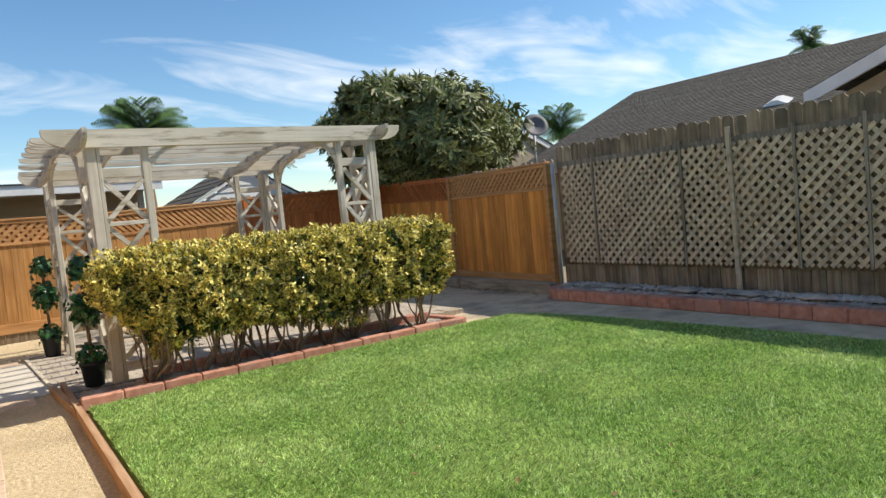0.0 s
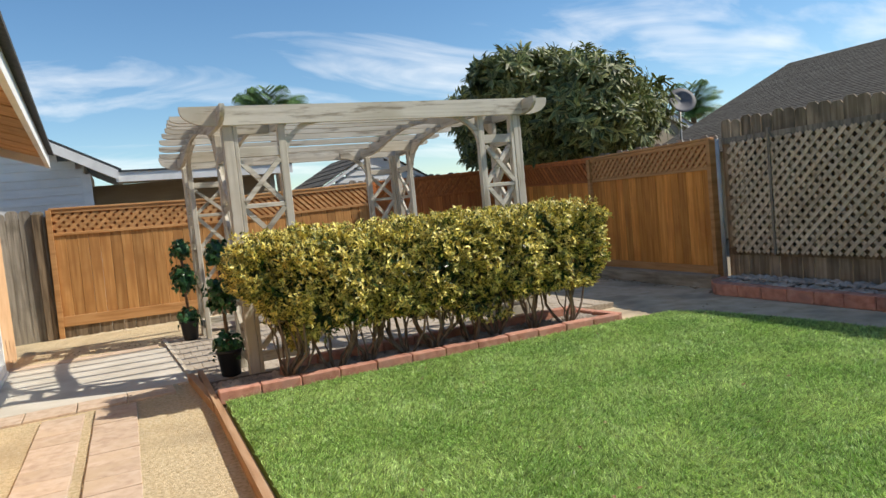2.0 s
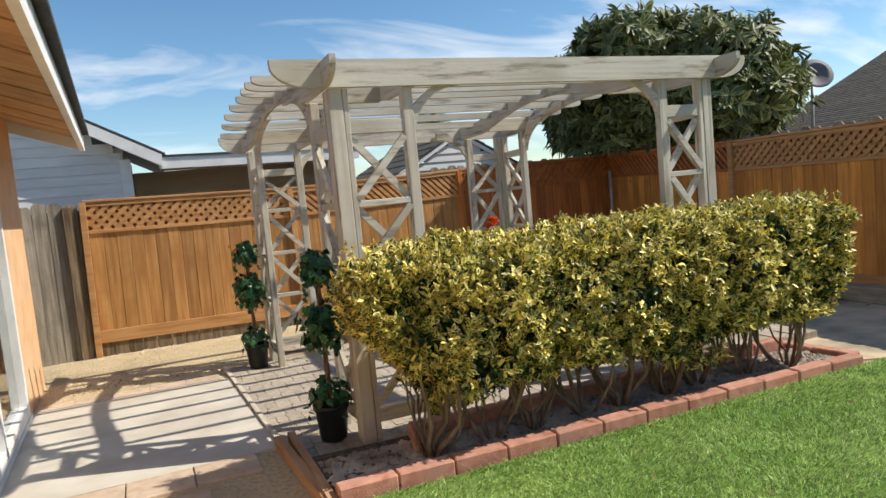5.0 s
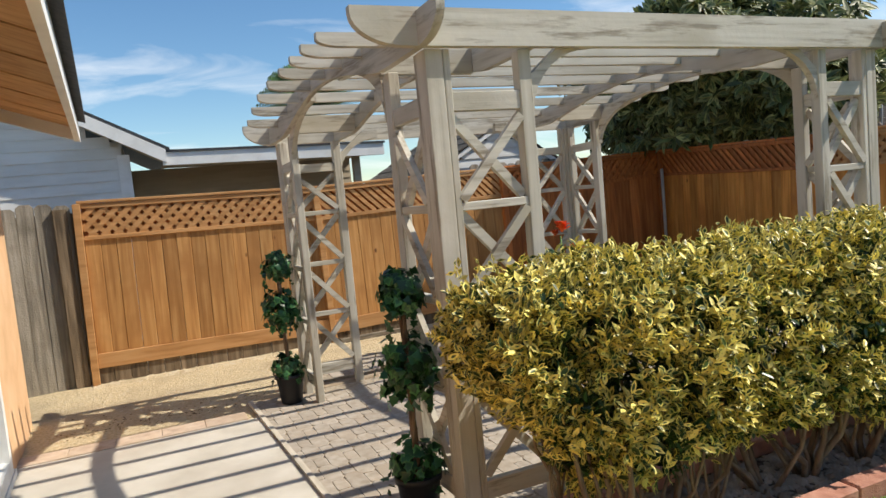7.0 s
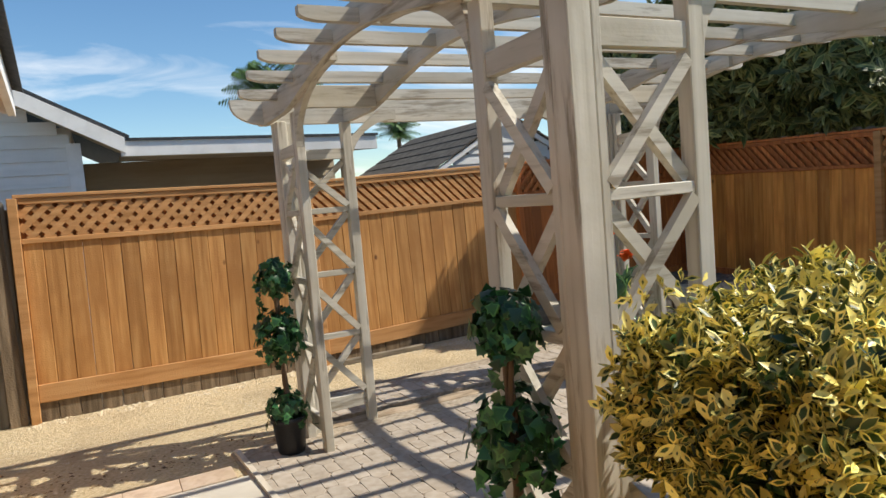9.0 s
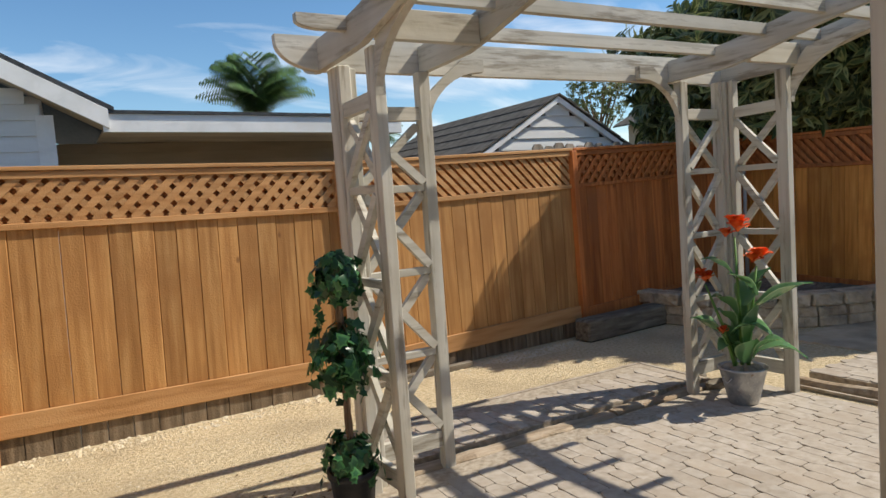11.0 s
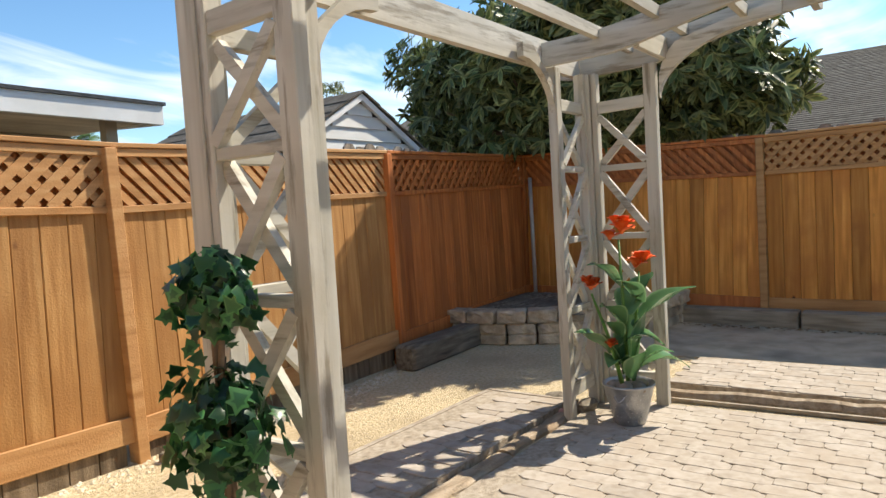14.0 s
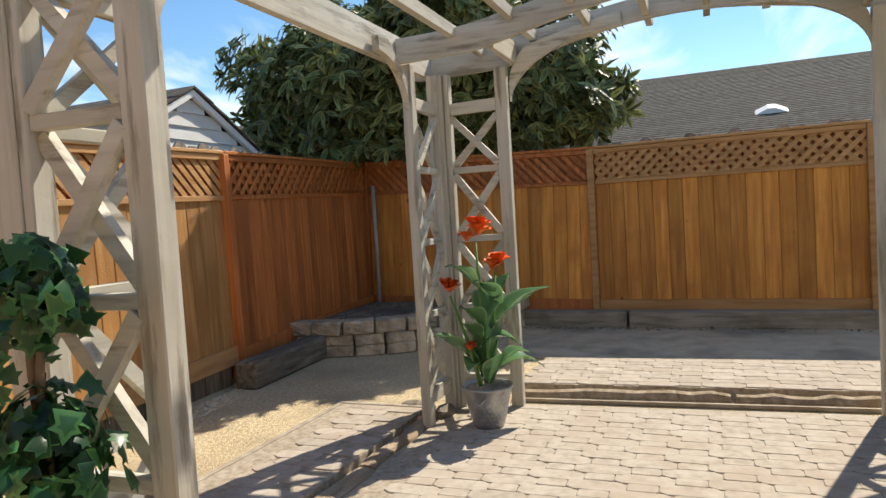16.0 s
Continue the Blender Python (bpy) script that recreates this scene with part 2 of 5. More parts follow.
M_BOARD = material("bender_board", [(0.30, 0.17, 0.09), (0.42, 0.25, 0.14), (0.48, 0.32, 0.20)], (20, 2, 20), 0.8, 0.4, 70, 0.1)
M_BRICK = material("red_concrete_edger", [(0.38, 0.165, 0.112), (0.50, 0.238, 0.168), (0.57, 0.305, 0.225)], (14, 14, 14), 0.85, 0.4, 120, 0.12, (0.40, 0.22, 0.17), 4)
M_BLOCK = material("tan_wall_block", [(0.42, 0.33, 0.225), (0.58, 0.47, 0.335), (0.66, 0.56, 0.42)], (12, 12, 12), 0.95, 0.9, 60, 0.15, (0.28, 0.23, 0.18), 4, 0.02)
M_PAVER = material("concrete_paver", [(0.33, 0.28, 0.22), (0.405, 0.35, 0.285), (0.455, 0.40, 0.335)], (18, 18, 18), 0.9, 0.3, 160, 0.08, (0.37, 0.305, 0.235), 3.0, 0.006)
M_PATH_PAVER = material("rosy_path_paver", [(0.42, 0.31, 0.23), (0.52, 0.40, 0.30), (0.57, 0.46, 0.36)], (14, 14, 14), 0.9, 0.35, 160, 0.1, (0.50, 0.38, 0.26), 3.0, 0.006)
M_JOINT = material("sandy_joint", [(0.25, 0.205, 0.15), (0.37, 0.31, 0.235), (0.46, 0.395, 0.31)], (30, 30, 30), 0.95, 0.5, 150, 0)
M_CONCRETE = material("patio_concrete", [(0.47, 0.43, 0.36), (0.56, 0.52, 0.445), (0.61, 0.57, 0.50)], (3, 3, 3), 0.9, 0.25, 180, 0, (0.46, 0.41, 0.34), 1.3, 0.004, by_object=False)
M_PATH = material("dusty_path", [(0.46, 0.36, 0.235), (0.58, 0.47, 0.32), (0.65, 0.545, 0.395)], (5, 5, 5), 0.95, 0.4, 120, 0, (0.29, 0.24, 0.175), 1.6, 0.006, by_object=False)
M_GRAVEL = material("decomposed_granite", [(0.48, 0.37, 0.21), (0.67, 0.54, 0.335), (0.77, 0.65, 0.445)], (40, 40, 40), 0.95, 0.9, 220, 0, (0.46, 0.36, 0.225), 1.4, 0.015, by_object=False, detail=10)
M_PEBBLE = material("granite_crumb", [(0.45, 0.35, 0.21), (0.62, 0.52, 0.36), (0.70, 0.62, 0.48)], (3, 3, 3), 0.95, 0, 50, 0, by_object=False)
M_SOIL = material("dark_soil", [(0.07, 0.055, 0.04), (0.13, 0.10, 0.075), (0.20, 0.16, 0.12)], (30, 30, 30), 0.95, 0.8, 120, 0, (0.22, 0.17, 0.12), 2, 0.02, by_object=False)
M_STONE = material("brown_grey_stones", [(0.17, 0.135, 0.105), (0.32, 0.265, 0.215), (0.50, 0.43, 0.36)], (4.5, 4.5, 4.5), 0.8, 0.3, 80, 0.15, by_object=False)
M_PALE_STONE = material("pale_river_stones", [(0.26, 0.23, 0.195), (0.42, 0.375, 0.325), (0.60, 0.55, 0.48)], (4.5, 4.5, 4.5), 0.85, 0.3, 80, 0.15, by_object=False)
M_GROUND = material("far_ground", [(0.20, 0.17, 0.12), (0.28, 0.24, 0.18)], (0.6, 0.6, 0.6), 0.95, 0.3, 20, 0, by_object=False)
M_TURF_BASE = material("turf_backing", [(0.10, 0.17, 0.035), (0.19, 0.29, 0.07)], (40, 40, 40), 0.9, 0.6, 150, 0, by_object=False)
M_STUCCO = material("peach_stucco", [(0.66, 0.41, 0.225), (0.72, 0.46, 0.26), (0.76, 0.505, 0.30)], (4, 4, 4), 0.9, 0.5, 140, 0, None, 1, 0.006, by_object=False)
M_WHITE = material("white_paint", [(0.72, 0.72, 0.70), (0.80, 0.80, 0.78), (0.83, 0.83, 0.81)], (6, 6, 6), 0.55, 0.1, 60, 0.03, (0.70, 0.69, 0.65), 2)
M_SOFFIT = material("soffit_planks", [(0.44, 0.245, 0.105), (0.56, 0.33, 0.15), (0.62, 0.385, 0.19)], (1.5, 18, 18), 0.75, 0.2, 60, 0.1)
M_SHINGLE_DARK = material("dark_roof_edge", [(0.04, 0.045, 0.05), (0.08, 0.085, 0.09)], (20, 20, 20), 0.9, 0.6, 60, 0.1)
M_SHINGLE = material("grey_shingles", [(0.082, 0.074, 0.062), (0.118, 0.107, 0.091), (0.155, 0.141, 0.121)], (9, 9, 9), 0.95, 0.6, 60, 0.12, (0.12, 0.107, 0.09), 1.0, spec=0.1)
M_SIDING = material("white_siding", [(0.62, 0.62, 0.60), (0.70, 0.70, 0.68), (0.74, 0.74, 0.72)], (1.5, 12, 12), 0.7, 0.15, 60, 0.04, (0.60, 0.59, 0.56), 1.5)
M_TAN_SIDING = material("tan_siding", [(0.40, 0.33, 0.235), (0.47, 0.39, 0.285)], (2, 10, 10), 0.8, 0.15, 60, 0.06)
M_CREAM = material("cream_soffit_paint", [(0.56, 0.46, 0.32), (0.66, 0.56, 0.41), (0.71, 0.61, 0.46)], (2, 10, 10), 0.75, 0.15, 60, 0.1, (0.50, 0.40, 0.28), 1.5)
M_METAL = material("galvanised_steel", [(0.30, 0.31, 0.32), (0.44, 0.45, 0.46), (0.56, 0.57, 0.58)], (10, 10, 10), 0.42, 0.3, 40, 0.05, metal=0.85)
M_POLE = material("grey_pipe", [(0.34, 0.34, 0.33), (0.46, 0.46, 0.45)], (6, 6, 6), 0.5, 0.1, 60, 0.05, metal=0.3)
M_BLACK = material("black_plastic", [(0.012, 0.012, 0.013), (0.02, 0.02, 0.021)], (6, 6, 6), 0.45, 0.1, 60, 0)
M_BARK = material("brown_bark", [(0.10, 0.065, 0.04), (0.18, 0.12, 0.075), (0.26, 0.185, 0.12)], (20, 20, 4), 0.9, 0.6, 70, 0.1)
M_STEM = material("hedge_stem", [(0.12, 0.08, 0.055), (0.20, 0.145, 0.10), (0.27, 0.21, 0.155)], (30, 30, 6), 0.9, 0.4, 70, 0.1)
M_GREEN_STEM = material("green_stem", [(0.10, 0.22, 0.045), (0.16, 0.30, 0.07)], (10, 10, 3), 0.5, 0.1, 40, 0.1)
M_RED = material("orange_red_petal", [(0.78, 0.07, 0.018), (0.88, 0.15, 0.03), (0.90, 0.22, 0.05)], (18, 18, 18), 0.5, 0.1, 40, 0.15)
M_DISH = material("grey_dish", [(0.11, 0.11, 0.125), (0.15, 0.15, 0.165)], (5, 5, 5), 0.6, 0, 40, 0)
M_HEDGE = leaf_material("variegated_leaf", (0.05, 0.085, 0.018), (0.80, 0.68, 0.19), 0.56, 0.40, 0.42, 0.08, 0.21)
# plain green leaves, with the shade inside the hedge put into their colour
M_HEDGE_GREEN = leaf_material("shade_dark_green_leaf", (0.02, 0.05, 0.014), (0.045, 0.09, 0.022), 0.6, 0.3, 0.4, 0.1)
M_IVY = leaf_material("ivy_leaf", (0.022, 0.085, 0.03), (0.055, 0.165, 0.05), 0.75, 0.34, 0.6, 0.14)
M_LOQUAT = leaf_material("loquat_leaf", (0.066, 0.098, 0.032), (0.215, 0.235, 0.088), 0.6, 0.5, 0.5, 0.18)
M_PALM = leaf_material("palm_leaf", (0.06, 0.13, 0.04), (0.11, 0.19, 0.06), 0.5, 0.45, 0.35, 0.15)
M_CANNA = leaf_material("canna_leaf", (0.085, 0.18, 0.075), (0.18, 0.29, 0.14), 0.86, 0.13, 0.55, 0.22)
M_TURF = leaf_material("turf_blade", (0.175, 0.34, 0.055), (0.41, 0.60, 0.20), 0.5, 0.42, 0.75, 0.3, patches=(0.58, 0.72, 0.28))


def glass_material():
    m = bpy.data.materials.new("window_glass")
    m.use_nodes = True
    b = m.node_tree.nodes["Principled BSDF"]
    b.inputs["Base Color"].default_value = (0.85, 0.92, 0.92, 1)
    b.inputs["Roughness"].default_value, b.inputs["Transmission Weight"].default_value = 0.02, 1.0
    return m


M_GLASS = glass_material()


# ---- building helpers ----
def thing(name, label, category, group="", place=(0, 0, 0), kind=""):
    ob = new(name)
    ob.location = place
    ob.empty_display_size = 0.05
    return tagged(ob, label, category, group, kind)


def finish(bm, name, mat, smooth=False):
    bmesh.ops.recalc_face_normals(bm, faces=bm.faces)
    me = bpy.data.meshes.new(name)
    bm.to_mesh(me)
    bm.free()
    me.materials.append(mat)
    if smooth:
        for p in me.polygons:
            p.use_smooth = True
    return me


def part(name, bm, mat, parent=None, label="", smooth=False, warp=None):
    """One mesh object under a thing or a part; its vertices are given in the world."""
    if warp:
        for v in bm.verts:
            v.co = warp(v.co)
    me = finish(bm, name, mat, smooth) if isinstance(bm, bmesh.types.BMesh) else bm
    ob = new(name, me)
    if parent:
        ob.parent = parent
        base = parent.location.copy() if not parent.parent else parent.location + parent.parent.location
        if isinstance(bm, bmesh.types.BMesh):
            me.transform(Matrix.Translation(-base))
    return tagged(ob, label)


def piece(name, me, parent, m):
    """An object on a shared mesh, placed in its parent's space."""
    ob = new(name, me)
    ob.parent = parent
    ob.matrix_basis = m
    return ob


def box(bm, x0, x1, y0, y1, z0, z1, bevel=0.0):
    r = bmesh.ops.create_cube(bm, size=1.0)
    for v in r["verts"]:
        v.co = Vector(((x0 + x1) / 2 + v.co.x * (x1 - x0), (y0 + y1) / 2 + v.co.y * (y1 - y0), (z0 + z1) / 2 + v.co.z * (z1 - z0)))
    if bevel:
        edges = list({e for v in r["verts"] for e in v.link_edges})
        bmesh.ops.bevel(bm, geom=edges, offset=bevel, segments=1, affect="EDGES")
    return r["verts"]


def boxed(*a, bevel=0.0):
    bm = bmesh.new()
    box(bm, *a, bevel=bevel)
    return bm


def bar(bm, a, b, w, h, up=(0, 0, 1)):
    """A straight stick of section w x h from a to b."""
    a, b = Vector(a), Vector(b)
    d = (b - a).normalized()
    side = d.cross(Vector(up)).normalized()
    top = side.cross(d)
    quad = [(-w / 2, -h / 2), (w / 2, -h / 2), (w / 2, h / 2), (-w / 2, h / 2)]
    lo = [bm.verts.new(a + side * p + top * q) for p, q in quad]
    hi = [bm.verts.new(b + side * p + top * q) for p, q in quad]
    bm.faces.new(lo[::-1]), bm.faces.new(hi)
    for k in range(4):
        bm.faces.new((lo[k], lo[(k + 1) % 4], hi[(k + 1) % 4], hi[k]))


def stick(*a, **k):
    bm = bmesh.new()
    bar(bm, *a, **k)
    return bm


def plate(bm, outline, t0, t1, put):
    """A flat outline (pairs) given thickness between t0 and t1; put turns (p, q, t) into a place."""
    lo = [bm.verts.new(put(p, q, t0)) for p, q in outline]
    hi = [bm.verts.new(put(p, q, t1)) for p, q in outline]
    bm.faces.new(lo), bm.faces.new(hi[::-1])
    n = len(outline)
    for k in range(n):
        bm.faces.new((lo[k], hi[k], hi[(k + 1) % n], lo[(k + 1) % n]))


def tube(bm, points, radii, sides=7):
    """A round tapering stem along the points."""
    rings, ref = [], Vector((0.31, 0.92, 0.23))
    for k, p in enumerate(points):
        p = Vector(p)
        d = (Vector(points[min(k + 1, len(points) - 1)]) - Vector(points[max(k - 1, 0)])).normalized()
        s = d.cross(ref).normalized()
        t = d.cross(s)
        rings.append([bm.verts.new(p + (s * math.cos(a) + t * math.sin(a)) * radii[k]) for a in (2 * math.pi * j / sides for j in range(sides))])
    for r0, r1 in zip(rings, rings[1:]):
        for j in range(sides):
            bm.faces.new((r0[j], r0[(j + 1) % sides], r1[(j + 1) % sides], r1[j]))
    bm.faces.new(rings[0][::-1]), bm.faces.new(rings[-1])


def lathe(bm, profile, centre, sides=32):
    rings = []
    for r, z in profile:
        rings.append([bm.verts.new((centre[0] + r * math.cos(2 * math.pi * j / sides), centre[1] + r * math.sin(2 * math.pi * j / sides), centre[2] + z)) for j in range(sides)])
    for r0, r1 in zip(rings, rings[1:]):
        for j in range(sides):
            bm.faces.new((r0[j], r0[(j + 1) % sides], r1[(j + 1) % sides], r1[j]))
    return rings


def leaves_mesh(name, places, normals, along, length, width, mat, shape="oval", fold=0.25):
    """Many leaves as one mesh: each a folded blade from its base along its way; u of the UV is 0 on the midrib and 1 on the margin."""
    n = len(places)
    side = np.cross(along, normals)
    side /= np.linalg.norm(side, axis=1, keepdims=True) + 1e-9
    up = np.cross(side, along)
    L, W = length[:, None], width[:, None]
    if shape == "blade":
        pts = [(0, -0.5, 0), (0, 0.5, 0), (1, 0, 0)]
        tris, us = [(0, 1, 2)], [0.0, 0.0, 1.0]
    elif shape == "ivy":
        pts = [(0, 0, 0), (0.02, 0.5, 0.02), (0.45, 0.32, 0), (0.62, 0.5, -0.06), (0.72, 0.2, 0), (1.05, 0, -0.05),
               (0.72, -0.2, 0), (0.62, -0.5, -0.06), (0.45, -0.32, 0), (0.02, -0.5, 0.02), (0.45, 0, 0.08)]
        tris = [(k, (k + 1) % 10, 10) for k in range(10)]
        us = [1.0] * 10 + [0.0]
    elif shape == "long":
        pts = [(0, 0, 0), (0.35, 0.5, fold), (0.75, 0.38, fold - 0.05), (1, 0, -0.25), (0.75, -0.38, fold - 0.05), (0.35, -0.5, fold), (0.55, 0, 0)]
        tris = [(k, (k + 1) % 6, 6) for k in range(6)]
        us = [1.0] * 6 + [0.0]
    elif shape == "spoon":
        pts = [(0, 0, 0), (0.28, 0.40, fold), (0.66, 0.46, fold), (1, 0, 0.02), (0.66, -0.46, fold), (0.28, -0.40, fold), (0.5, 0, 0)]
        tris = [(k, (k + 1) % 6, 6) for k in range(6)]
        us = [1.0] * 6 + [0.0]
    else:
        pts = [(0, 0, 0), (0.5, 0.5, fold), (1, 0, -0.05), (0.5, -0.5, fold), (0.5, 0, 0)]
        tris = [(0, 1, 4), (1, 2, 4), (2, 3, 4), (3, 0, 4)]
        us = [1.0, 1.0, 1.0, 1.0, 0.0]
    co = np.stack([places + along * L * a + side * W * b + up * W * c for a, b, c in pts], 1)
    k = len(pts)
    verts = co.reshape(-1, 3)
    faces = (np.array(tris)[None] + (np.arange(n) * k)[:, None, None]).reshape(-1, 3)
    me = bpy.data.meshes.new(name)
    me.vertices.add(len(verts))
    me.vertices.foreach_set("co", verts.astype(np.float32).ravel())
    me.loops.add(faces.size)
    me.loops.foreach_set("vertex_index", faces.astype(np.int32).ravel())
    me.polygons.add(len(faces))
    me.polygons.foreach_set("loop_start", np.arange(0, faces.size, 3, dtype=np.int32))
    uvl = me.uv_layers.new(name="UVMap")
    uu = np.array(us)[faces.ravel() % k]
    uvl.data.foreach_set("uv", np.stack([uu, np.zeros_like(uu)], 1).astype(np.float32).ravel())
    me.update()
    me.validate()
    me.materials.append(mat)
    return me


def unit(a):
    return a / (np.linalg.norm(a, axis=-1, keepdims=True) + 1e-9)


rng = np.random.default_rng(7)


# ---- ground ----
def polygon(name, outline, z, mat, label, category, thick=0.03, kind="structure"):
    bm = bmesh.new()
    plate(bm, outline, z - thick, z, lambda p, q, t: Vector((p, q, t)))
    me = finish(bm, name, mat)
    return tagged(new(name, me), label, category, kind=kind)


polygon("ground", [(-300, -300), (300, -300), (300, 300), (-300, 300)], -0.03, M_GROUND, "bare brown ground reaching the horizon", "ground")
polygon("ground_gravel", [(-0.9, -4), (7.9, -4), (7.9, 12.9), (-0.9, 12.9)], 0.0, M_GRAVEL, "tan decomposed granite covering the yard", "ground", 0.02)
polygon("pavement_slab", [(-0.42, 9.92), (-0.28, 7.77), (1.32, 7.82), (1.20, 9.92)], 0.016, M_CONCRETE, "pale smooth concrete patio slab beside the house", "patio", 0.05)
polygon("pavement_path", [(5.3, 6.9), (5.95, 6.62), (6.2, 5.0), (6.4, -3.8), (7.0, -3.8), (7.0, 7.3), (7.3, 7.5), (7.42, 10.9), (5.85, 10.9), (5.85, 8.0), (4.95, 8.0), (5.05, 6.9)],
        0.012, M_PATH, "dusty grey bare path along the planter and fence", "path", 0.02)
LAWN = [(1.47, -3.8), (6.32, -3.8), (6.28, 3.0), (6.22, 4.2), (6.1, 5.5), (5.95, 6.35), (5.75, 6.62), (5.3, 6.67), (1.47, 6.67)]
lawn = polygon("lawn", LAWN, 0.062, M_TURF_BASE, "bright green artificial turf lawn with short blades", "lawn", 0.06)


def inside(px, py, outline):
    hit = np.zeros(len(px), bool)
    for (x0, y0), (x1, y1) in zip(outline, outline[1:] + outline[:1]):
        cross = ((y0 > py) != (y1 > py)) & (px < (x1 - x0) * (py - y0) / (y1 - y0 + 1e-12) + x0)
        hit ^= cross
    return hit


def turf(count, y0, y1, wide):
    px, py = rng.uniform(1.47, 6.35, count), rng.uniform(y0, y1, count)
    keep = inside(px, py, LAWN)
    px, py = px[keep], py[keep]
    n = len(px)
    patch = np.column_stack([np.sin(px * 5.1 + 2.0 * np.sin(py * 3.7)), np.cos(py * 4.3 + 2.0 * np.sin(px * 2.9))])
    lean = rng.normal(0, 0.7, (n, 2)) + (0.2, -0.1) + patch * 0.5 + 0.5 * np.sin(patch * 9 + px[:, None] * 31)
    way = unit(np.column_stack([lean, np.ones(n)]))
    a = rng.uniform(0, 2 * np.pi, n)
    face = np.column_stack([np.cos(a), np.sin(a), np.zeros(n)])
    me = leaves_mesh("turf_blades", np.column_stack([px, py, np.full(n, 0.06)]), face, way, rng.uniform(0.02, 0.038, n), rng.uniform(0.6, 1.3, n) * wide, M_TURF, "blade")
    ob = new("turf_blades", me)
    ob.parent = lawn
    tagged(ob, "short green turf blades", kind="stuff")


turf(430000, 1.3, 6.7, 0.0052)
turf(60000, -3.8, 1.3, 0.012)


def pebbles(name, count, x0, x1, y0, y1, z, lo, hi, mat, label, flat=0.6, shape=None):
    """Loose stones joined into one thing nobody could count."""
    base = [(1, 0, 0), (-1, 0, 0), (0, 1, 0), (0, -1, 0), (0, 0, 1), (0.6, 0.6, 0.45), (-0.6, 0.6, 0.45), (-0.6, -0.6, 0.45), (0.6, -0.6, 0.45)]
    tris = [(4, 5, 6), (4, 6, 7), (4, 7, 8), (4, 8, 5), (0, 2, 5), (2, 6, 5), (2, 1, 6), (1, 7, 6), (1, 3, 7), (3, 8, 7), (3, 0, 8), (0, 5, 8)]
    px, py = rng.uniform(x0, x1, count), rng.uniform(y0, y1, count)
    if shape is not None:
        keep = inside(px, py, shape)
        px, py = px[keep], py[keep]
    n = len(px)
    size = rng.uniform(lo, hi, n)[:, None, None]
    turn = rng.uniform(0, 6.28, n)
    pts = np.array(base, float)[None] * rng.uniform(0.75, 1.2, (n, 9, 3)) * size * np.array([1, rng.uniform(0.7, 1), flat])
    c, s = np.cos(turn)[:, None], np.sin(turn)[:, None]
    co = np.stack([pts[..., 0] * c - pts[..., 1] * s + px[:, None], pts[..., 0] * s + pts[..., 1] * c + py[:, None], pts[..., 2] + z], -1)
    faces = (np.array(tris)[None] + (np.arange(n) * 9)[:, None, None]).reshape(-1, 3)
    me = bpy.data.meshes.new(name)
    me.from_pydata(co.reshape(-1, 3).tolist(), [], faces.tolist())
    me.materials.append(mat)
    return tagged(new(name, me), label, "stones", kind="stuff")


pebbles("gravel_crumbs", 9000, -0.4, 7.2, 10.3, 12.15, -0.002, 0.004, 0.011, M_PEBBLE, "loose tan granite crumbs scattered on the ground")
pebbles("gravel_crumbs", 5000, 0.88, 1.33, 3.0, 7.3, -0.002, 0.003, 0.008, M_PEBBLE, "loose tan granite crumbs beside the paver path")
pebbles("gravel_crumbs", 1500, -0.2, 0.2, 4.0, 7.2, -0.002, 0.003, 0.008, M_PEBBLE, "loose tan granite crumbs beside the paver path")
pebbles("gravel_fringe", 1100, -0.1, 4.8, 11.98, 12.22, -0.002, 0.007, 0.022, M_PEBBLE, "small broken tan stones along the fence foot")


lx, ly = rng.uniform(2.0, 6.2, 60), rng.uniform(2.2, 6.5, 60)
la = rng.uniform(0, 6.28, 60)
dry = leaves_mesh("fallen_leaves", np.column_stack([lx, ly, np.full(60, 0.088)]), unit(np.column_stack([rng.normal(0, 0.3, (60, 2)), np.ones(60)])),
                  unit(np.column_stack([np.cos(la), np.sin(la), rng.normal(0, 0.2, 60)])), rng.uniform(0.02, 0.05, 60), rng.uniform(0.012, 0.025, 60), M_DRY_LEAF)
tagged(new("fallen_leaves", dry), "small dry brown leaves scattered on the turf", "leaves", kind="stuff")


# ---- wooden fences ----
def lattice(parent, length, z0, z1, pitch, width, depth, mat, ways=(1, -1), x0=0.0, t=0.008):
    high = z1 - z0
    shared = {}
    for sgn in ways:
        k = -high if sgn > 0 else 0.0
        stop = length if sgn > 0 else length + high
        while k < stop:
            a, b = 0.0, 1.0
            xa, xb = k, k + sgn * high
            lo, hi = min(xa, xb), max(xa, xb)
            if lo < 0:
                cut = -lo / high
                a, b = (cut, 1.0) if sgn > 0 else (0.0, 1.0 - cut)
            if hi > length:
                cut = (hi - length) / high
                a, b = (a, min(b, 1.0 - cut)) if sgn > 0 else (max(a, cut), b)
            if b - a > 0.05:
                key = (sgn, round(a, 3), round(b, 3))
                if key not in shared:
                    y = depth - t * (0.5 if sgn < 0 else 1.55)
                    shared[key] = finish(stick((sgn * high * a, y, z0 + high * a), (sgn * high * b, y, z0 + high * b), width, t, up=(0, 1, 0)), "slat", mat)
                piece("slat", shared[key], parent, Matrix.Translation((x0 + k, 0, 0)))
            k += pitch
    return parent


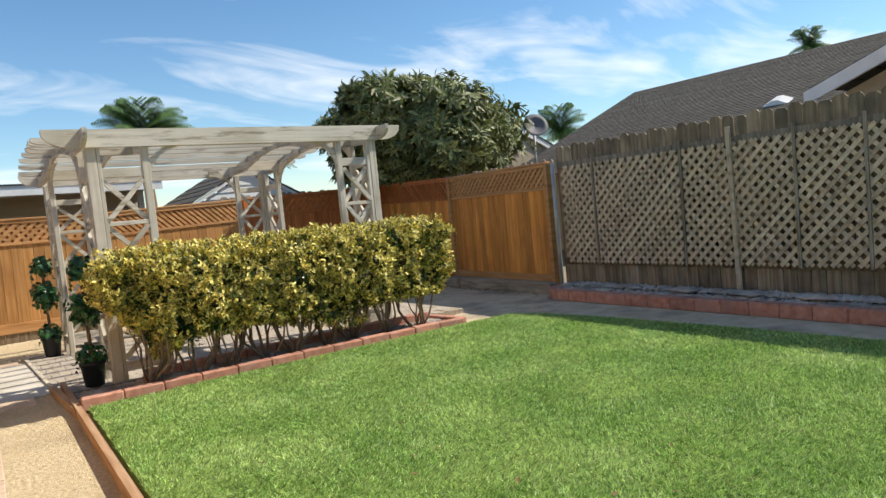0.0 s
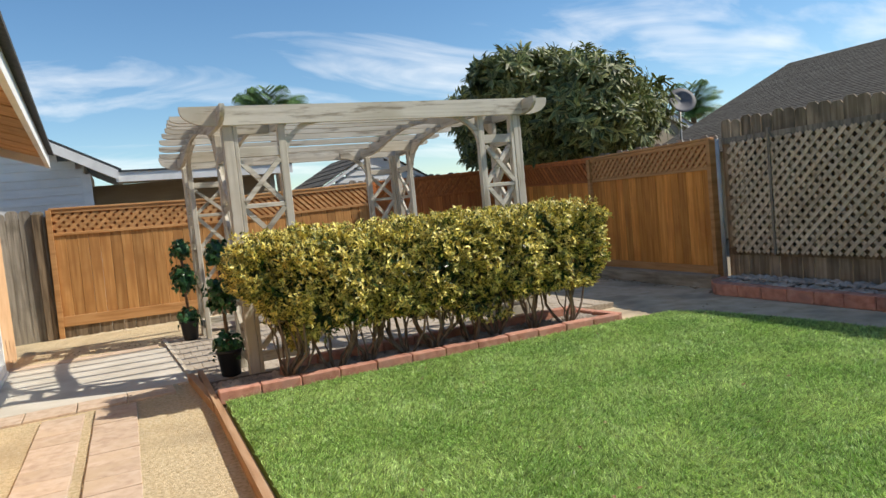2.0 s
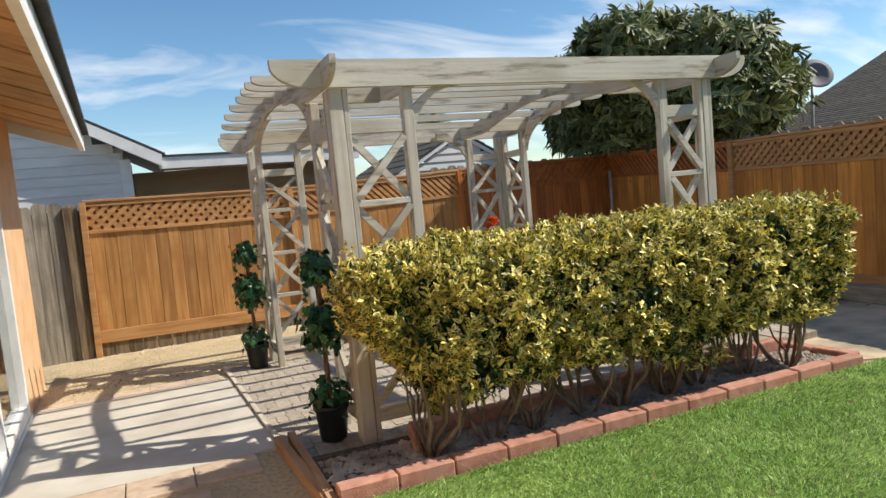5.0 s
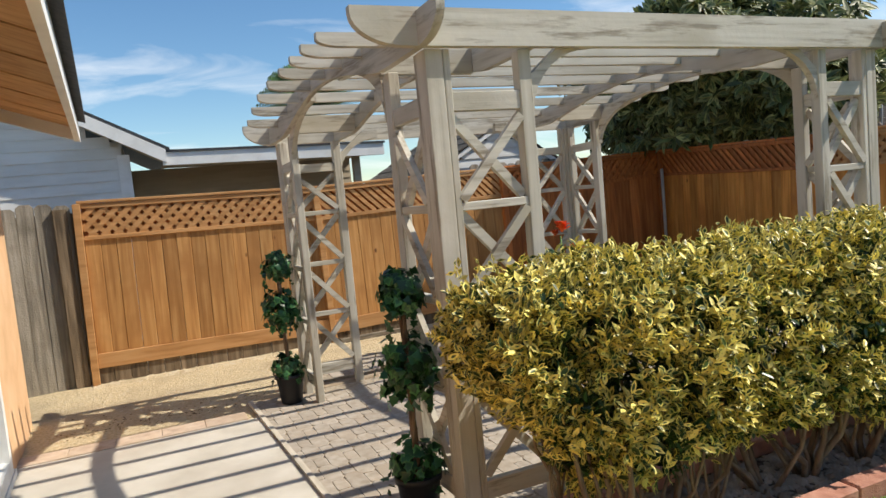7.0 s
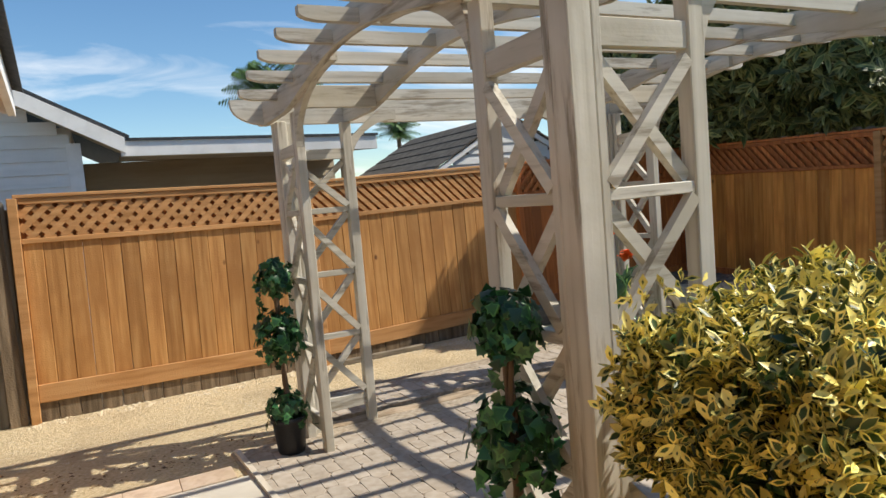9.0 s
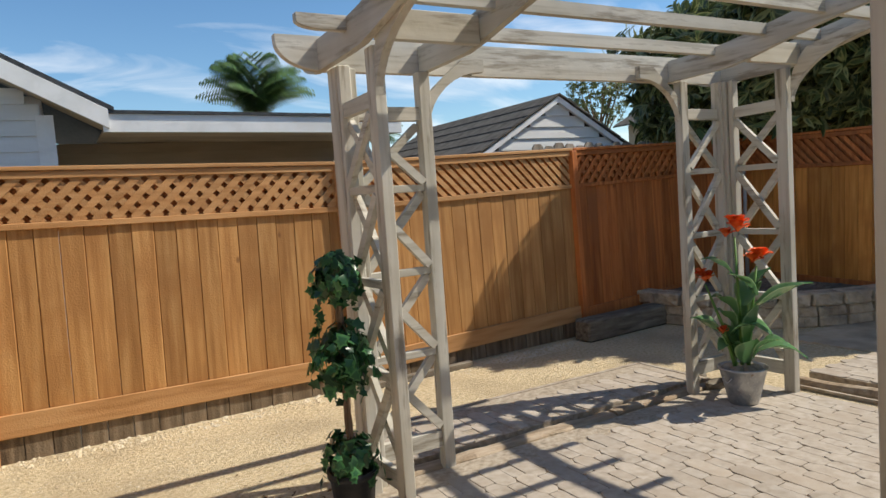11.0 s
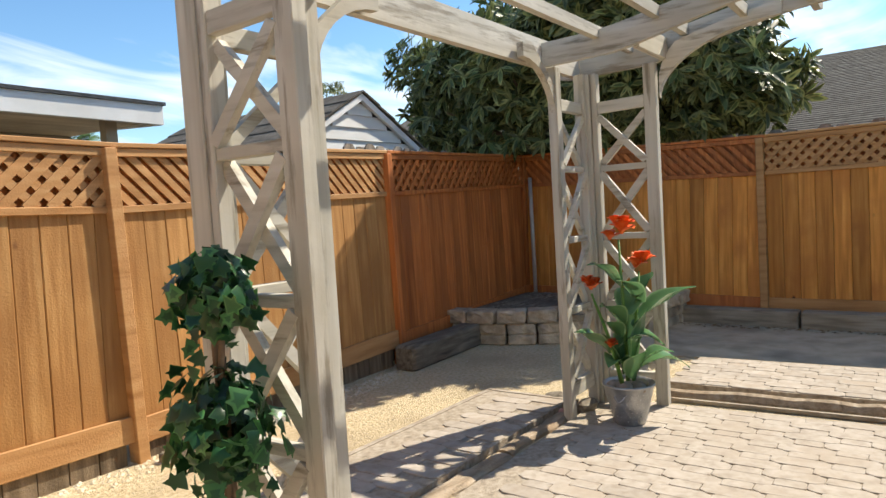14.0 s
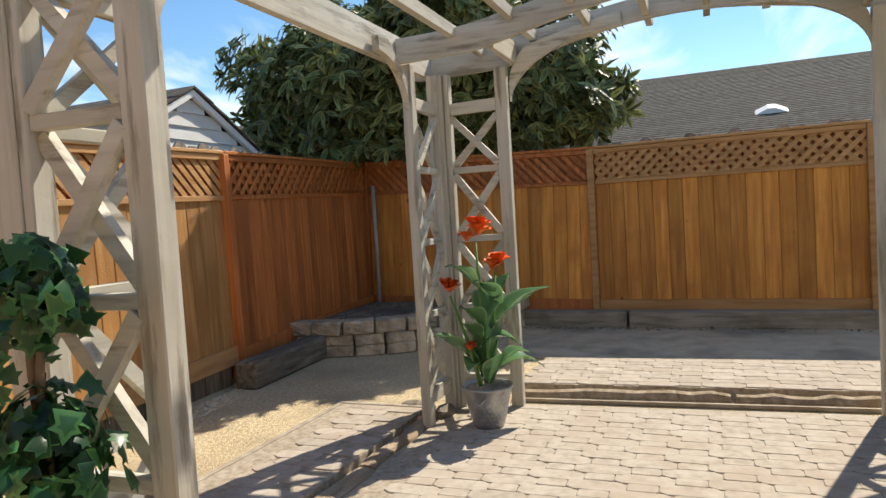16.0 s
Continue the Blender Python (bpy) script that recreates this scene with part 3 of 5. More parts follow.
def placed(name, label, category, p0, p1, group="", z0=0.0, z1=0.0):
    ob = thing(name, label, category, group)
    d = Vector((p1[0] - p0[0], p1[1] - p0[1], 0))
    ob.matrix_basis = Matrix.Translation((*p0, z0)) @ Matrix.Rotation(math.atan2(d.y, d.x), 4, "Z") @ Matrix.Rotation(math.atan2(z0 - z1, d.length), 4, "Y")
    return ob, d.length


def local_part(name, bm, mat, parent, label=""):
    ob = new(name, finish(bm, name, mat))
    ob.parent = parent
    return tagged(ob, label)


dx_, dy_ = 7.24 - np.abs(rng.normal(0, 0.06, 170)), rng.uniform(7.6, 11.2, 170)
da_ = rng.uniform(0, 6.28, 170)
litter = leaves_mesh("leaf_litter", np.column_stack([dx_, dy_, np.full(170, 0.018)]), unit(np.column_stack([rng.normal(0, 0.3, (170, 2)), np.ones(170)])),
                     unit(np.column_stack([np.cos(da_), np.sin(da_), rng.normal(0, 0.15, 170)])), rng.uniform(0.02, 0.07, 170), rng.uniform(0.01, 0.03, 170), M_DRY_LEAF)
tagged(new("leaf_litter", litter), "dry brown leaf litter along the timber sill", "leaves", kind="stuff")


gx_, gy_ = rng.uniform(-0.2, 1.5, 150), 10.35 + np.abs(rng.normal(0, 0.25, 150))
ga_ = rng.uniform(0, 6.28, 150)
chips = leaves_mesh("leaf_litter", np.column_stack([gx_, gy_, np.full(150, 0.006)]), unit(np.column_stack([rng.normal(0, 0.3, (150, 2)), np.ones(150)])),
                    unit(np.column_stack([np.cos(ga_), np.sin(ga_), rng.normal(0, 0.15, 150)])), rng.uniform(0.015, 0.045, 150), rng.uniform(0.008, 0.02, 150), M_DRY_LEAF)
tagged(new("leaf_litter", chips), "dry brown leaf litter on the gravel by the slab", "leaves", kind="stuff")


def rubble(x, y, sx, sy, sz, mat, label, z=0.0):
    """A broken lump lying on the ground."""
    bm = bmesh.new()
    bmesh.ops.create_icosphere(bm, subdivisions=2, radius=1.0)
    for v in bm.verts:
        w = 1 + 0.16 * math.sin(v.co.x * 5 + x * 9) * math.sin(v.co.y * 4 + y * 7) + 0.08 * math.sin(v.co.z * 9 + x)
        v.co = Vector((x + v.co.x * sx * w, y + v.co.y * sy * w, z + max(0.001, sz * 0.7 + v.co.z * sz * w)))
    tagged(part("stone", bm, mat), label, "stone")


rubble(4.26, 10.36, 0.10, 0.06, 0.045, M_TIE, "brown broken stone lying at the pergola foot")
rubble(4.36, 10.62, 0.07, 0.09, 0.035, M_TIE, "brown broken stone lying beside the paver strip")
rubble(4.10, 10.44, 0.05, 0.045, 0.03, M_BRICK, "small reddish stone lying on the timber edging")
rubble(4.28, 11.0, 0.065, 0.035, 0.02, M_BRICK, "flat reddish brick fragment on the gravel")


def cedar_panel(p0, p1, ways=(1, -1), pitch=0.118, slat=0.04, kick=True, top=1.83, foot=0.0, z0=0.0, z1=0.0, stain=M_CEDAR, rail=M_CEDAR_RAIL):
    ob, length = placed("cedar_fence_panel", "honey-brown cedar fence panel with a lattice top and bottom rail", "fence", p0, p1, "cedar fence panels", z0, z1)
    n = max(1, round((length - 0.06) / 0.142))
    step = (length - 0.06) / n
    mid, low = top - 0.385, 0.265 + foot
    meshes = [finish(boxed(-step / 2 + 0.0008, step / 2 - 0.0008, -0.014 - e, 0.010, low - 0.02, mid + 0.01, bevel=0.005), "board", stain) for e in (0.0, 0.0015, 0.003)]
    for k in range(n):
        piece("board", meshes[(k * 7 + n) % 3], ob, Matrix.Translation((0.03 + step * (k + 0.5), 0, 0)))
    local_part("bottom_rail", boxed(0.03, length - 0.03, -0.042, -0.019, 0.12 + foot, low, bevel=0.003), rail, ob)
    local_part("middle_rail", boxed(0.03, length - 0.03, -0.036, -0.019, mid, mid + 0.04, bevel=0.003), rail, ob)
    local_part("top_rail", boxed(0.03, length - 0.03, -0.038, -0.024, top - 0.075, top - 0.03, bevel=0.003), rail, ob)
    local_part("cap", boxed(0.0, length, -0.05, 0.045, top - 0.027, top, bevel=0.004), rail, ob)
    local_part("post", boxed(-0.04, 0.028, -0.068, 0.03, -0.1, top - 0.029, bevel=0.004), rail, ob)
    local_part("lattice_backing", boxed(0.03, length - 0.03, 0.012, 0.024, mid - 0.02, top - 0.03), M_CEDAR_RED, ob)
    lattice(ob, length - 0.06, mid + 0.035, top - 0.06, pitch, slat, -0.012, rail, ways, 0.03)
    if kick:
        kb = finish(boxed(-0.075, 0.075, -0.02, 0.004, -0.10, 0.13 + foot, bevel=0.002), "kick_board", M_DARK_WOOD)
        m = max(1, int(length / 0.155))
        for k in range(m):
            piece("kick_board", kb, ob, Matrix.Translation((0.08 + 0.155 * k, -0.002 * (k % 3), 0)))
    return ob


def lerp(a, b, t):
    return (a[0] + (b[0] - a[0]) * t, a[1] + (b[1] - a[1]) * t)


NW, NP1, NP2, NE = (-0.02, 12.17), (2.39, 12.23), (4.83, 12.36), (7.62, 12.62)
cedar_panel(NW, NP1, pitch=0.114, slat=0.046, z0=-0.02, z1=-0.06, foot=0.06)
cedar_panel(NP1, NP2, ways=(-1,), pitch=0.094, slat=0.042, z0=-0.06, z1=0.0, foot=0.035)
cedar_panel(NP2, NE, z1=0.07, stain=M_CEDAR_RED, rail=M_CEDAR_RED)
EP, ES = (7.50, 9.93), (7.42, 7.50)
cedar_panel(NE, EP, ways=(-1,), pitch=0.10, kick=False, z0=0.07, z1=0.0, stain=M_CEDAR_EAST, rail=M_CEDAR_RED)
last_panel = cedar_panel(EP, ES, kick=False, pitch=0.105, stain=M_CEDAR_EAST)
local_part("post", boxed(2.40, 2.46, -0.068, 0.03, 0.0, 1.80, bevel=0.004), M_CEDAR_RAIL, last_panel)


def dog_ear(w, h, t=0.018, ear=0.03):
    bm = bmesh.new()
    plate(bm, [(-w / 2, 0), (w / 2, 0), (w / 2, h - ear), (w / 2 - ear, h), (-w / 2 + ear, h), (-w / 2, h - ear)], -t / 2, t / 2, lambda p, q, s: Vector((p, s, q)))
    return bm


def board_fence(name, label, p0, p1, top, width=0.14, gap=0.006, depth=0.0, mat=M_GREY_WOOD, uneven=0.02, bottom=0.0):
    ob, length = placed(name, label, "fence", p0, p1)
    shapes = [finish(dog_ear(width - gap, top - bottom + e, ear=0.032), "board", mat) for e in (-uneven, 0, uneven * 0.6)]
    for k in range(int(length / width)):
        lean = 0.006 * math.sin(k * 12.9)
        piece("board", shapes[(k * 5 + 1) % 3], ob, Matrix.Translation((width * (k + 0.5), depth + 0.004 * math.sin(k * 4.1), bottom)) @ Matrix.Rotation(lean, 4, "Y"))
    return ob, length


# The old fences of the neighbours, behind the cedar panels.
board_fence("old_fence", "old grey dog-eared board fence behind the cedar panels", (4.40, 12.44), (7.75, 12.75), 1.885)
board_fence("old_fence", "old grey dog-eared board fence behind the cedar panels", (7.74, 12.70), (7.56, 7.45), 1.865)
grey, glen = board_fence("grey_fence", "tall weathered grey board fence with a lattice screen", (7.55, 7.45), (7.47, -3.6), 2.02, bottom=0.02, mat=M_GREY_DARK)
local_part("screen_rail", boxed(0.02, glen, -0.045, -0.014, 1.725, 1.80), M_GREY_WOOD, grey)
local_part("screen_rail", boxed(0.02, glen, -0.03, -0.012, 0.40, 0.48), M_DARK_WOOD, grey)
lattice(grey, 8.6, 0.44, 1.735, 0.122, 0.041, -0.052, M_GREY_LATTICE, x0=0.12, t=0.007)
tall_batten = finish(boxed(-0.026, 0.026, -0.105, -0.070, 0.14, 1.90, bevel=0.004), "batten", M_GREY_LATTICE)
thin_batten = finish(boxed(-0.016, 0.016, -0.085, -0.068, 0.42, 1.84, bevel=0.003), "batten", M_GREY_WOOD)
for k in range(10):
    piece("batten", tall_batten if k % 3 == 2 else thin_batten, grey, Matrix.Translation((0.70 + 0.645 * k + 0.66 * (k > 0), 0, 0)) @ Matrix.Rotation(0.012 * math.sin(k * 2.3), 4, "Y"))
dark_fence, _ = board_fence("grey_fence", "short run of dark grey dog-eared boards by the house corner", (-0.80, 12.10), (-0.06, 12.20), 1.80, 0.148, 0.002)
local_part("post", boxed(0.60, 0.72, -0.06, 0.0, 0, 1.74), M_DARK_WOOD, dark_fence)
# added dark sheet standing for the shadowed gap next to the cedar panel
local_part("backing", boxed(0.0, 1.2, 0.03, 0.05, 0, 1.70), M_DARK_WOOD, dark_fence)

sill = thing("timber_sill", "grey weathered timber sill under the cedar fence", "timber")
for a, b in (((7.31, 7.46), (7.34, 9.60)), ((7.34, 9.62), (7.44, 11.15))):
    bm = bmesh.new()
    d = Vector((b[0] - a[0], b[1] - a[1], 0))
    box(bm, 0, d.length, -0.08, 0.08, 0.0, 0.17, bevel=0.012)
    bm.transform(Matrix.Translation((*a, 0)) @ Matrix.Rotation(math.atan2(d.y, d.x), 4, "Z"))
    part("timber", bm, M_SILL, sill)
local_tie = bmesh.new()
box(local_tie, -0.14, 1.12, -0.10, 0.10, 0.0, 0.21, bevel=0.02)
local_tie.transform(Matrix.Translation((4.74, 12.12, 0)) @ Matrix.Rotation(radians(4), 4, "Z"))
tagged(part("railway_tie", local_tie, M_TIE), "dark weathered timber tie lying along the fence", "timber")
gap_board = bmesh.new()
box(gap_board, 0, 0.95, -0.03, 0.03, 0.0, 0.05, bevel=0.006)
gap_board.transform(Matrix.Translation((2.42, 12.06, 0)) @ Matrix.Rotation(radians(3), 4, "Z"))
tagged(part("loose_board", gap_board, M_TIE), "loose grey board lying at the fence foot", "board")

for name, x, y, z0, z1, r in (("corner_pipe", 7.50, 12.45, 0.02, 1.62, 0.022), ("fence_pipe", 7.36, 7.36, 0.16, 1.80, 0.024)):
    bm = bmesh.new()
    tube(bm, [(x, y, z0), (x, y, (z0 + z1) / 2), (x, y, z1)], [r, r, r], 10)
    tagged(part(name, bm, M_POLE, smooth=True), "upright grey metal pipe against the fence", "pipe")


# ---- brick edgings and planters ----
def edger(length, depth, high):
    bm = bmesh.new()
    box(bm, -length / 2, length / 2, -depth / 2, depth / 2, 0, high, bevel=0.008)
    return finish(bm, "brick", M_BRICK)


curb = thing("brick_edging", "row of red concrete edger bricks along the lawn", "edging")
brick = edger(0.305, 0.10, 0.10)
for k in range(12):
    piece("brick", brick, curb, Matrix.Translation((1.585 + 0.3105 * k, 6.755 - 0.0035 * k, 0.03 + 0.003 * math.sin(k * 3.3))) @ Matrix.Rotation(radians(-0.5 + 0.9 * math.sin(k * 5.1)), 4, "Z"))
curb_end = thing("brick_edging", "short return of red edger bricks beside the hedge", "edging")
for k in range(2):
    piece("brick", brick, curb_end, Matrix.Translation((5.22 - 0.05 * k, 6.93 + 0.3 * k, 0.01)) @ Matrix.Rotation(radians(96), 4, "Z"))
back = thing("brick_edging", "dark red edger bricks behind the hedge", "edging")
tall = edger(0.30, 0.09, 0.14)
for k in range(10):
    piece("brick", tall, back, Matrix.Translation((2.16 + 0.308 * k, 7.28 + 0.002 * k, 0.02)))
piece("brick", tall, back, Matrix.Translation((2.03, 7.17, 0.02)) @ Matrix.Rotation(radians(75), 4, "Z"))

polygon("hedge_bed", [(1.47, 6.71), (5.15, 6.69), (5.12, 7.24), (1.40, 7.36)], 0.075, M_SOIL, "dark soil of the hedge bed", "soil", 0.07)
pebbles("bed_stones", 3000, 1.45, 5.12, 6.81, 7.24, 0.074, 0.014, 0.036, M_STONE, "grey and tan stones covering the hedge bed")

board = thing("bender_board", "brown bender board edging between gravel and turf", "edging")
part("board", stick((1.40, 7.86, 0.035), (1.44, -3.6, 0.035), 0.045, 0.10), M_BOARD, board)
part("board", stick((1.315, 7.86, 0.03), (1.40, 6.66, 0.03), 0.05, 0.085), M_BOARD, board)

planter = thing("brick_planter", "low planter edged with red concrete bricks under the grey fence", "planter")
pb = edger(0.295, 0.14, 0.135)
for k in range(30):
    piece("brick", pb, planter, Matrix.Translation((7.0 + 0.0035 * k, 6.98 - 0.30 * k, 0.012)) @ Matrix.Rotation(radians(90.5), 4, "Z"))
piece("brick", pb, planter, Matrix.Translation((7.08, 7.22, 0.012)) @ Matrix.Rotation(radians(48), 4, "Z"))
piece("brick", pb, planter, Matrix.Translation((7.28, 7.34, 0.012)) @ Matrix.Rotation(radians(15), 4, "Z"))
polygon("planter_soil", [(7.06, -3.6), (7.5, -3.6), (7.53, 7.36), (7.1, 7.2)], 0.135, M_SOIL, "dry soil inside the brick planter", "soil", 0.1)
pebbles("planter_stones", 1700, 7.08, 7.46, 0.5, 7.2, 0.138, 0.018, 0.05, M_PALE_STONE, "grey and tan river stones filling the brick planter")
pebbles("planter_stones", 1100, 7.22, 7.46, 0.5, 7.2, 0.165, 0.02, 0.05, M_PALE_STONE, "grey and tan river stones heaped against the grey fence")
for fy in (5.35, 3.9, 4.6):
    rubble(7.24, fy, 0.10, 0.17, 0.03, M_PALE_STONE, "flat grey stone slab lying on the planter stones", 0.16)


wall_blocks = thing("block_planter", "curved low planter wall of tan concrete blocks in the fence corner", "planter")
def wall_block(length, high, deep, tiers):
    """A split-faced block; the face of the lower ones is grooved into tiers."""
    bm = bmesh.new()
    for j in range(tiers):
        za, zb = high * j / tiers, high * (j + 1) / tiers
        box(bm, -length / 2, length / 2, -deep / 2, deep / 2, za, zb, bevel=0.014)
    bmesh.ops.subdivide_edges(bm, edges=[e for e in bm.edges if e.calc_length() > 0.08], cuts=2, use_grid_fill=True)
    for v in bm.verts:
        v.co += Vector((0.004 * math.sin(v.co.z * 31 + v.co.y * 17), 0.007 * math.sin(v.co.x * 39 + v.co.z * 53), 0.003 * math.sin(v.co.x * 43 + v.co.y * 29)))
    return finish(bm, "block", M_BLOCK)


CX, CY, RAD = 7.40, 12.40, 1.62
for row, (z, blk, r, count, start) in enumerate(((0.0, wall_block(0.262, 0.198, 0.19, 2), RAD, 10, 0.5), (0.20, wall_block(0.272, 0.125, 0.21, 1), RAD + 0.012, 10, 0.1))):
    for k in range(count):
        a = math.pi + (k + start) * (0.268 if row == 0 else 0.279) / r
        rr = r + 0.01 * math.sin(k * 7 + row)
        piece("block", blk, wall_blocks, Matrix.Translation((CX + rr * math.cos(a), CY + rr * math.sin(a), z + 0.001)) @ Matrix.Rotation(a + math.pi / 2 + 0.05 * math.sin(k * 3 + row), 4, "Z"))
polygon("block_planter_soil", [(CX + 1.55 * math.cos(math.pi + j * 0.157), CY + 1.55 * math.sin(math.pi + j * 0.157)) for j in range(11)] + [(7.4, 12.5), (5.9, 12.45)],
        0.27, M_SOIL, "dark soil inside the block planter", "soil", 0.1)
pebbles("bark_chips", 900, 6.05, 7.35, 11.2, 12.4, 0.268, 0.015, 0.06, M_TIE, "dark bark chips on the planter soil", 0.35)


# ---- pergola ----
PU, PV, ARM = 2.97, 2.905, 0.50


def perg(co):
    """From the pergola's own corner into the yard; it is out of square and its top sags a hand's breadth to the north."""
    t = min(1.0, max(0.0, (co.z - 1.5) / 0.6))
    sag = 0.11 * co.y / PV * t * t * (3 - 2 * t)
    return Vector((1.785 + co.x * (1 - 0.0140 * co.y) - 0.049 * co.y, 7.505 + co.y, co.z - sag))


pergola = thing("pergola", "weathered off-white wooden pergola with four lattice corner towers", "pergola", place=(3.2, 8.9, 0))


def pp(name, bm, label="", mat=M_PAINT):
    return part(name, bm, mat, pergola, label, warp=perg)


LEVELS = (0.22, 0.645, 1.07, 1.495, 1.92)


def tower(cu, cv, su, sv, reach, depth):
    def uv(p, q):
        return cu + su * p, cv + sv * q

    def bx(p0, p1, q0, q1, z0, z1, bevel=0.004):
        (a, c), (b, d) = uv(p0, q0), uv(p1, q1)
        return boxed(min(a, b), max(a, b), min(c, d), max(c, d), z0, z1, bevel=bevel)

    post = pp("corner_post", bx(0, 0.085, 0, 0.085, 0.0, 2.19))
    pp("corner_strip", bx(0.088, 0.122, 0.003, 0.065, 0.0, 2.19))
    pp("corner_strip", bx(0.003, 0.065, 0.088, 0.122, 0.0, 2.19))
    pp("end_post", bx(reach - 0.068, reach, 0.004, 0.060, 0.0, 2.19))
    pp("end_post", bx(0.004, 0.060, depth - 0.072, depth, 0.0, 2.19))
    for side in (0, 1):
        def rail(z0, z1, d0, d1):
            return bx(0.122, reach - 0.068, d0, d1, z0, z1, 0.003) if side == 0 else bx(d0, d1, 0.122, depth - 0.072, z0, z1, 0.003)

        way = M_PAINT_X if side == 0 else M_PAINT_Y
        for z0, z1 in ((1.92, 2.005), (0.13, 0.22)):
            pp("rail", rail(z0, z1, 0.012, 0.05), mat=way)
        for z in LEVELS[1:-1]:
            pp("rail", rail(z - 0.019, z + 0.019, 0.010, 0.048), mat=way)
        for z0, z1 in zip(LEVELS, LEVELS[1:]):
            for flip in (0, 1):
                bm = bmesh.new()
                far = (reach if side == 0 else depth) - 0.074
                pa, pb_ = (0.124, far) if not flip else (far, 0.124)
                d = 0.016 if not flip else 0.046
                za, zb = z0 + 0.028, z1 - 0.028
                (a, c), (b, e) = (uv(pa, d), uv(pb_, d)) if side == 0 else (uv(d, pa), uv(d, pb_))
                bar(bm, (a, c, za), (b, e, zb), 0.042, 0.029, up=(0, 1, 0) if side == 0 else (1, 0, 0))
                pp("brace", bm, mat=way)
    return post


tower(0, 0, 1, 1, 0.535, ARM), tower(PU, 0, -1, 1, ARM, ARM), tower(0, PV, 1, -1, 0.545, 0.47), tower(PU, PV, -1, -1, ARM, 0.48)


def tailed(start, stop, z0, z1, tail=0.24, bow=None, under=None, steps=24):
    """The outline of a beam with both ends cut in a round tail; bow and under lift its top and bottom edges."""
    h = z1 - z0
    out = []
    arc = [(tail * (1 - math.cos(a)), -0.03 - (h - 0.03) * math.sin(a)) for a in (math.pi / 2 * k / 8 for k in range(9))]
    out += [(start + x, z1 + y) for x, y in arc]
    if under:
        out += [(start + tail + (stop - start - 2 * tail) * k / steps, z0 + under(start + tail + (stop - start - 2 * tail) * k / steps)) for k in range(1, steps)]
    out += [(stop - x, z1 + y) for x, y in arc[::-1]]
    if bow:
        out += [(stop + (start - stop) * k / steps, z1 + bow(stop + (start - stop) * k / steps)) for k in range(steps + 1)]
    else:
        out += [(stop, z1), (start, z1)]
    return out


def bow(v):
    t = (v - 0.30) / (PV - 0.60)
    return 0.135 * math.sin(math.pi * t) ** 1.4 if 0 < t < 1 else 0.0


def under(v):
    t = (v - 0.42) / (PV - 0.84)
    return 0.155 * math.sin(math.pi * t) ** 1.2 if 0 < t < 1 else 0.0


for v0, tag in ((-0.042, "front_beam"), (PV + 0.002, "rear_beam")):
    bm = bmesh.new()
    plate(bm, tailed(-0.33 if v0 < 0 else -0.25, PU + 0.31, 2.19, 2.352), v0, v0 + 0.04, lambda p, q, t: Vector((p, t, q)))
    pp(tag, bm, mat=M_PAINT_X)
for u0 in (-0.042, PU + 0.002):
    bm = bmesh.new()
    plate(bm, tailed(-0.235, PV + 0.24, 2.19, 2.335, tail=0.20, bow=bow, under=under), u0, u0 + 0.038, lambda p, q, t: Vector((t, p, q)))
    pp("arched_beam", bm, "arched side beam", M_PAINT_Y)
for u0 in (0.52, PU - ARM - 0.040):
    bm = bmesh.new()
    ends = [0.002 + (PV - 0.004) * k / 28 for k in range(29)]
    plate(bm, [(v, 2.19 + under(v)) for v in ends] + [(v, 2.325 + bow(v)) for v in ends[::-1]], u0, u0 + 0.038, lambda p, q, t: Vector((t, p, q)))
    pp("arched_beam", bm, "arched inner beam", M_PAINT_Y)
for k in range(1, 9):
    v = PV * k / 9.0
    z = 2.262 + 0.095 * math.sin(math.pi * (v - 0.15) / (PV - 0.3))
    bm = bmesh.new()
    plate(bm, tailed(-0.37 + 0.011 * k + 0.012 * math.sin(k * 5), PU + 0.34, z, z + 0.062, 0.12), v - 0.019, v + 0.019, lambda p, q, t: Vector((p, t, q)))
    pp("rafter", bm, mat=M_PAINT_X)


def knee(cross, sgn, at, top, side):
    """A curved bracket from an end post up to the beam."""
    pts = []
    for k in range(9):
        a = math.pi / 2 * k / 8
        pts.append((0.36 * (1 - math.cos(a)), -0.30 + 0.30 * math.sin(a)))
    outer = [(0.36, 0.0), (0.36, 0.075), (0.24, 0.075), (0.0, -0.12), (-0.006, -0.12), (-0.006, -0.3)]
    bm = bmesh.new()
    outline = [(at + sgn * p, top + q) for p, q in pts + outer[1:]]
    plate(bm, outline, cross, cross + 0.038, (lambda p, q, t: Vector((p, t, q))) if side == "u" else (lambda p, q, t: Vector((t, p, q))))
    pp("knee_brace", bm, mat=M_PAINT_X)


for v0 in (0.012, PV - 0.05):
    knee(v0, 1, 0.54, 2.2, "u"), knee(v0, -1, PU - ARM, 2.2, "u")
def arch_foot(u0, at, sgn):
    """A curved piece from a tower's end post that runs on into the arched underside of the beam."""
    low, high = [], []
    reach = 0.66
    for k in range(15):
        a = math.pi / 2 * k / 14
        v = at + sgn * (reach * (1 - math.cos(a)) - 0.005)
        z = 1.965 + (0.225 + under(at + sgn * reach) - 0.012) * math.sin(a)
        low.append((v, z))
        high.append((v, min(z + 0.11 + 0.03 * math.sin(2 * a), 2.20 + under(v) + 0.06)))
    bm = bmesh.new()
    plate(bm, low + high[::-1], u0, u0 + 0.038, lambda p, q, t: Vector((t, p, q)))
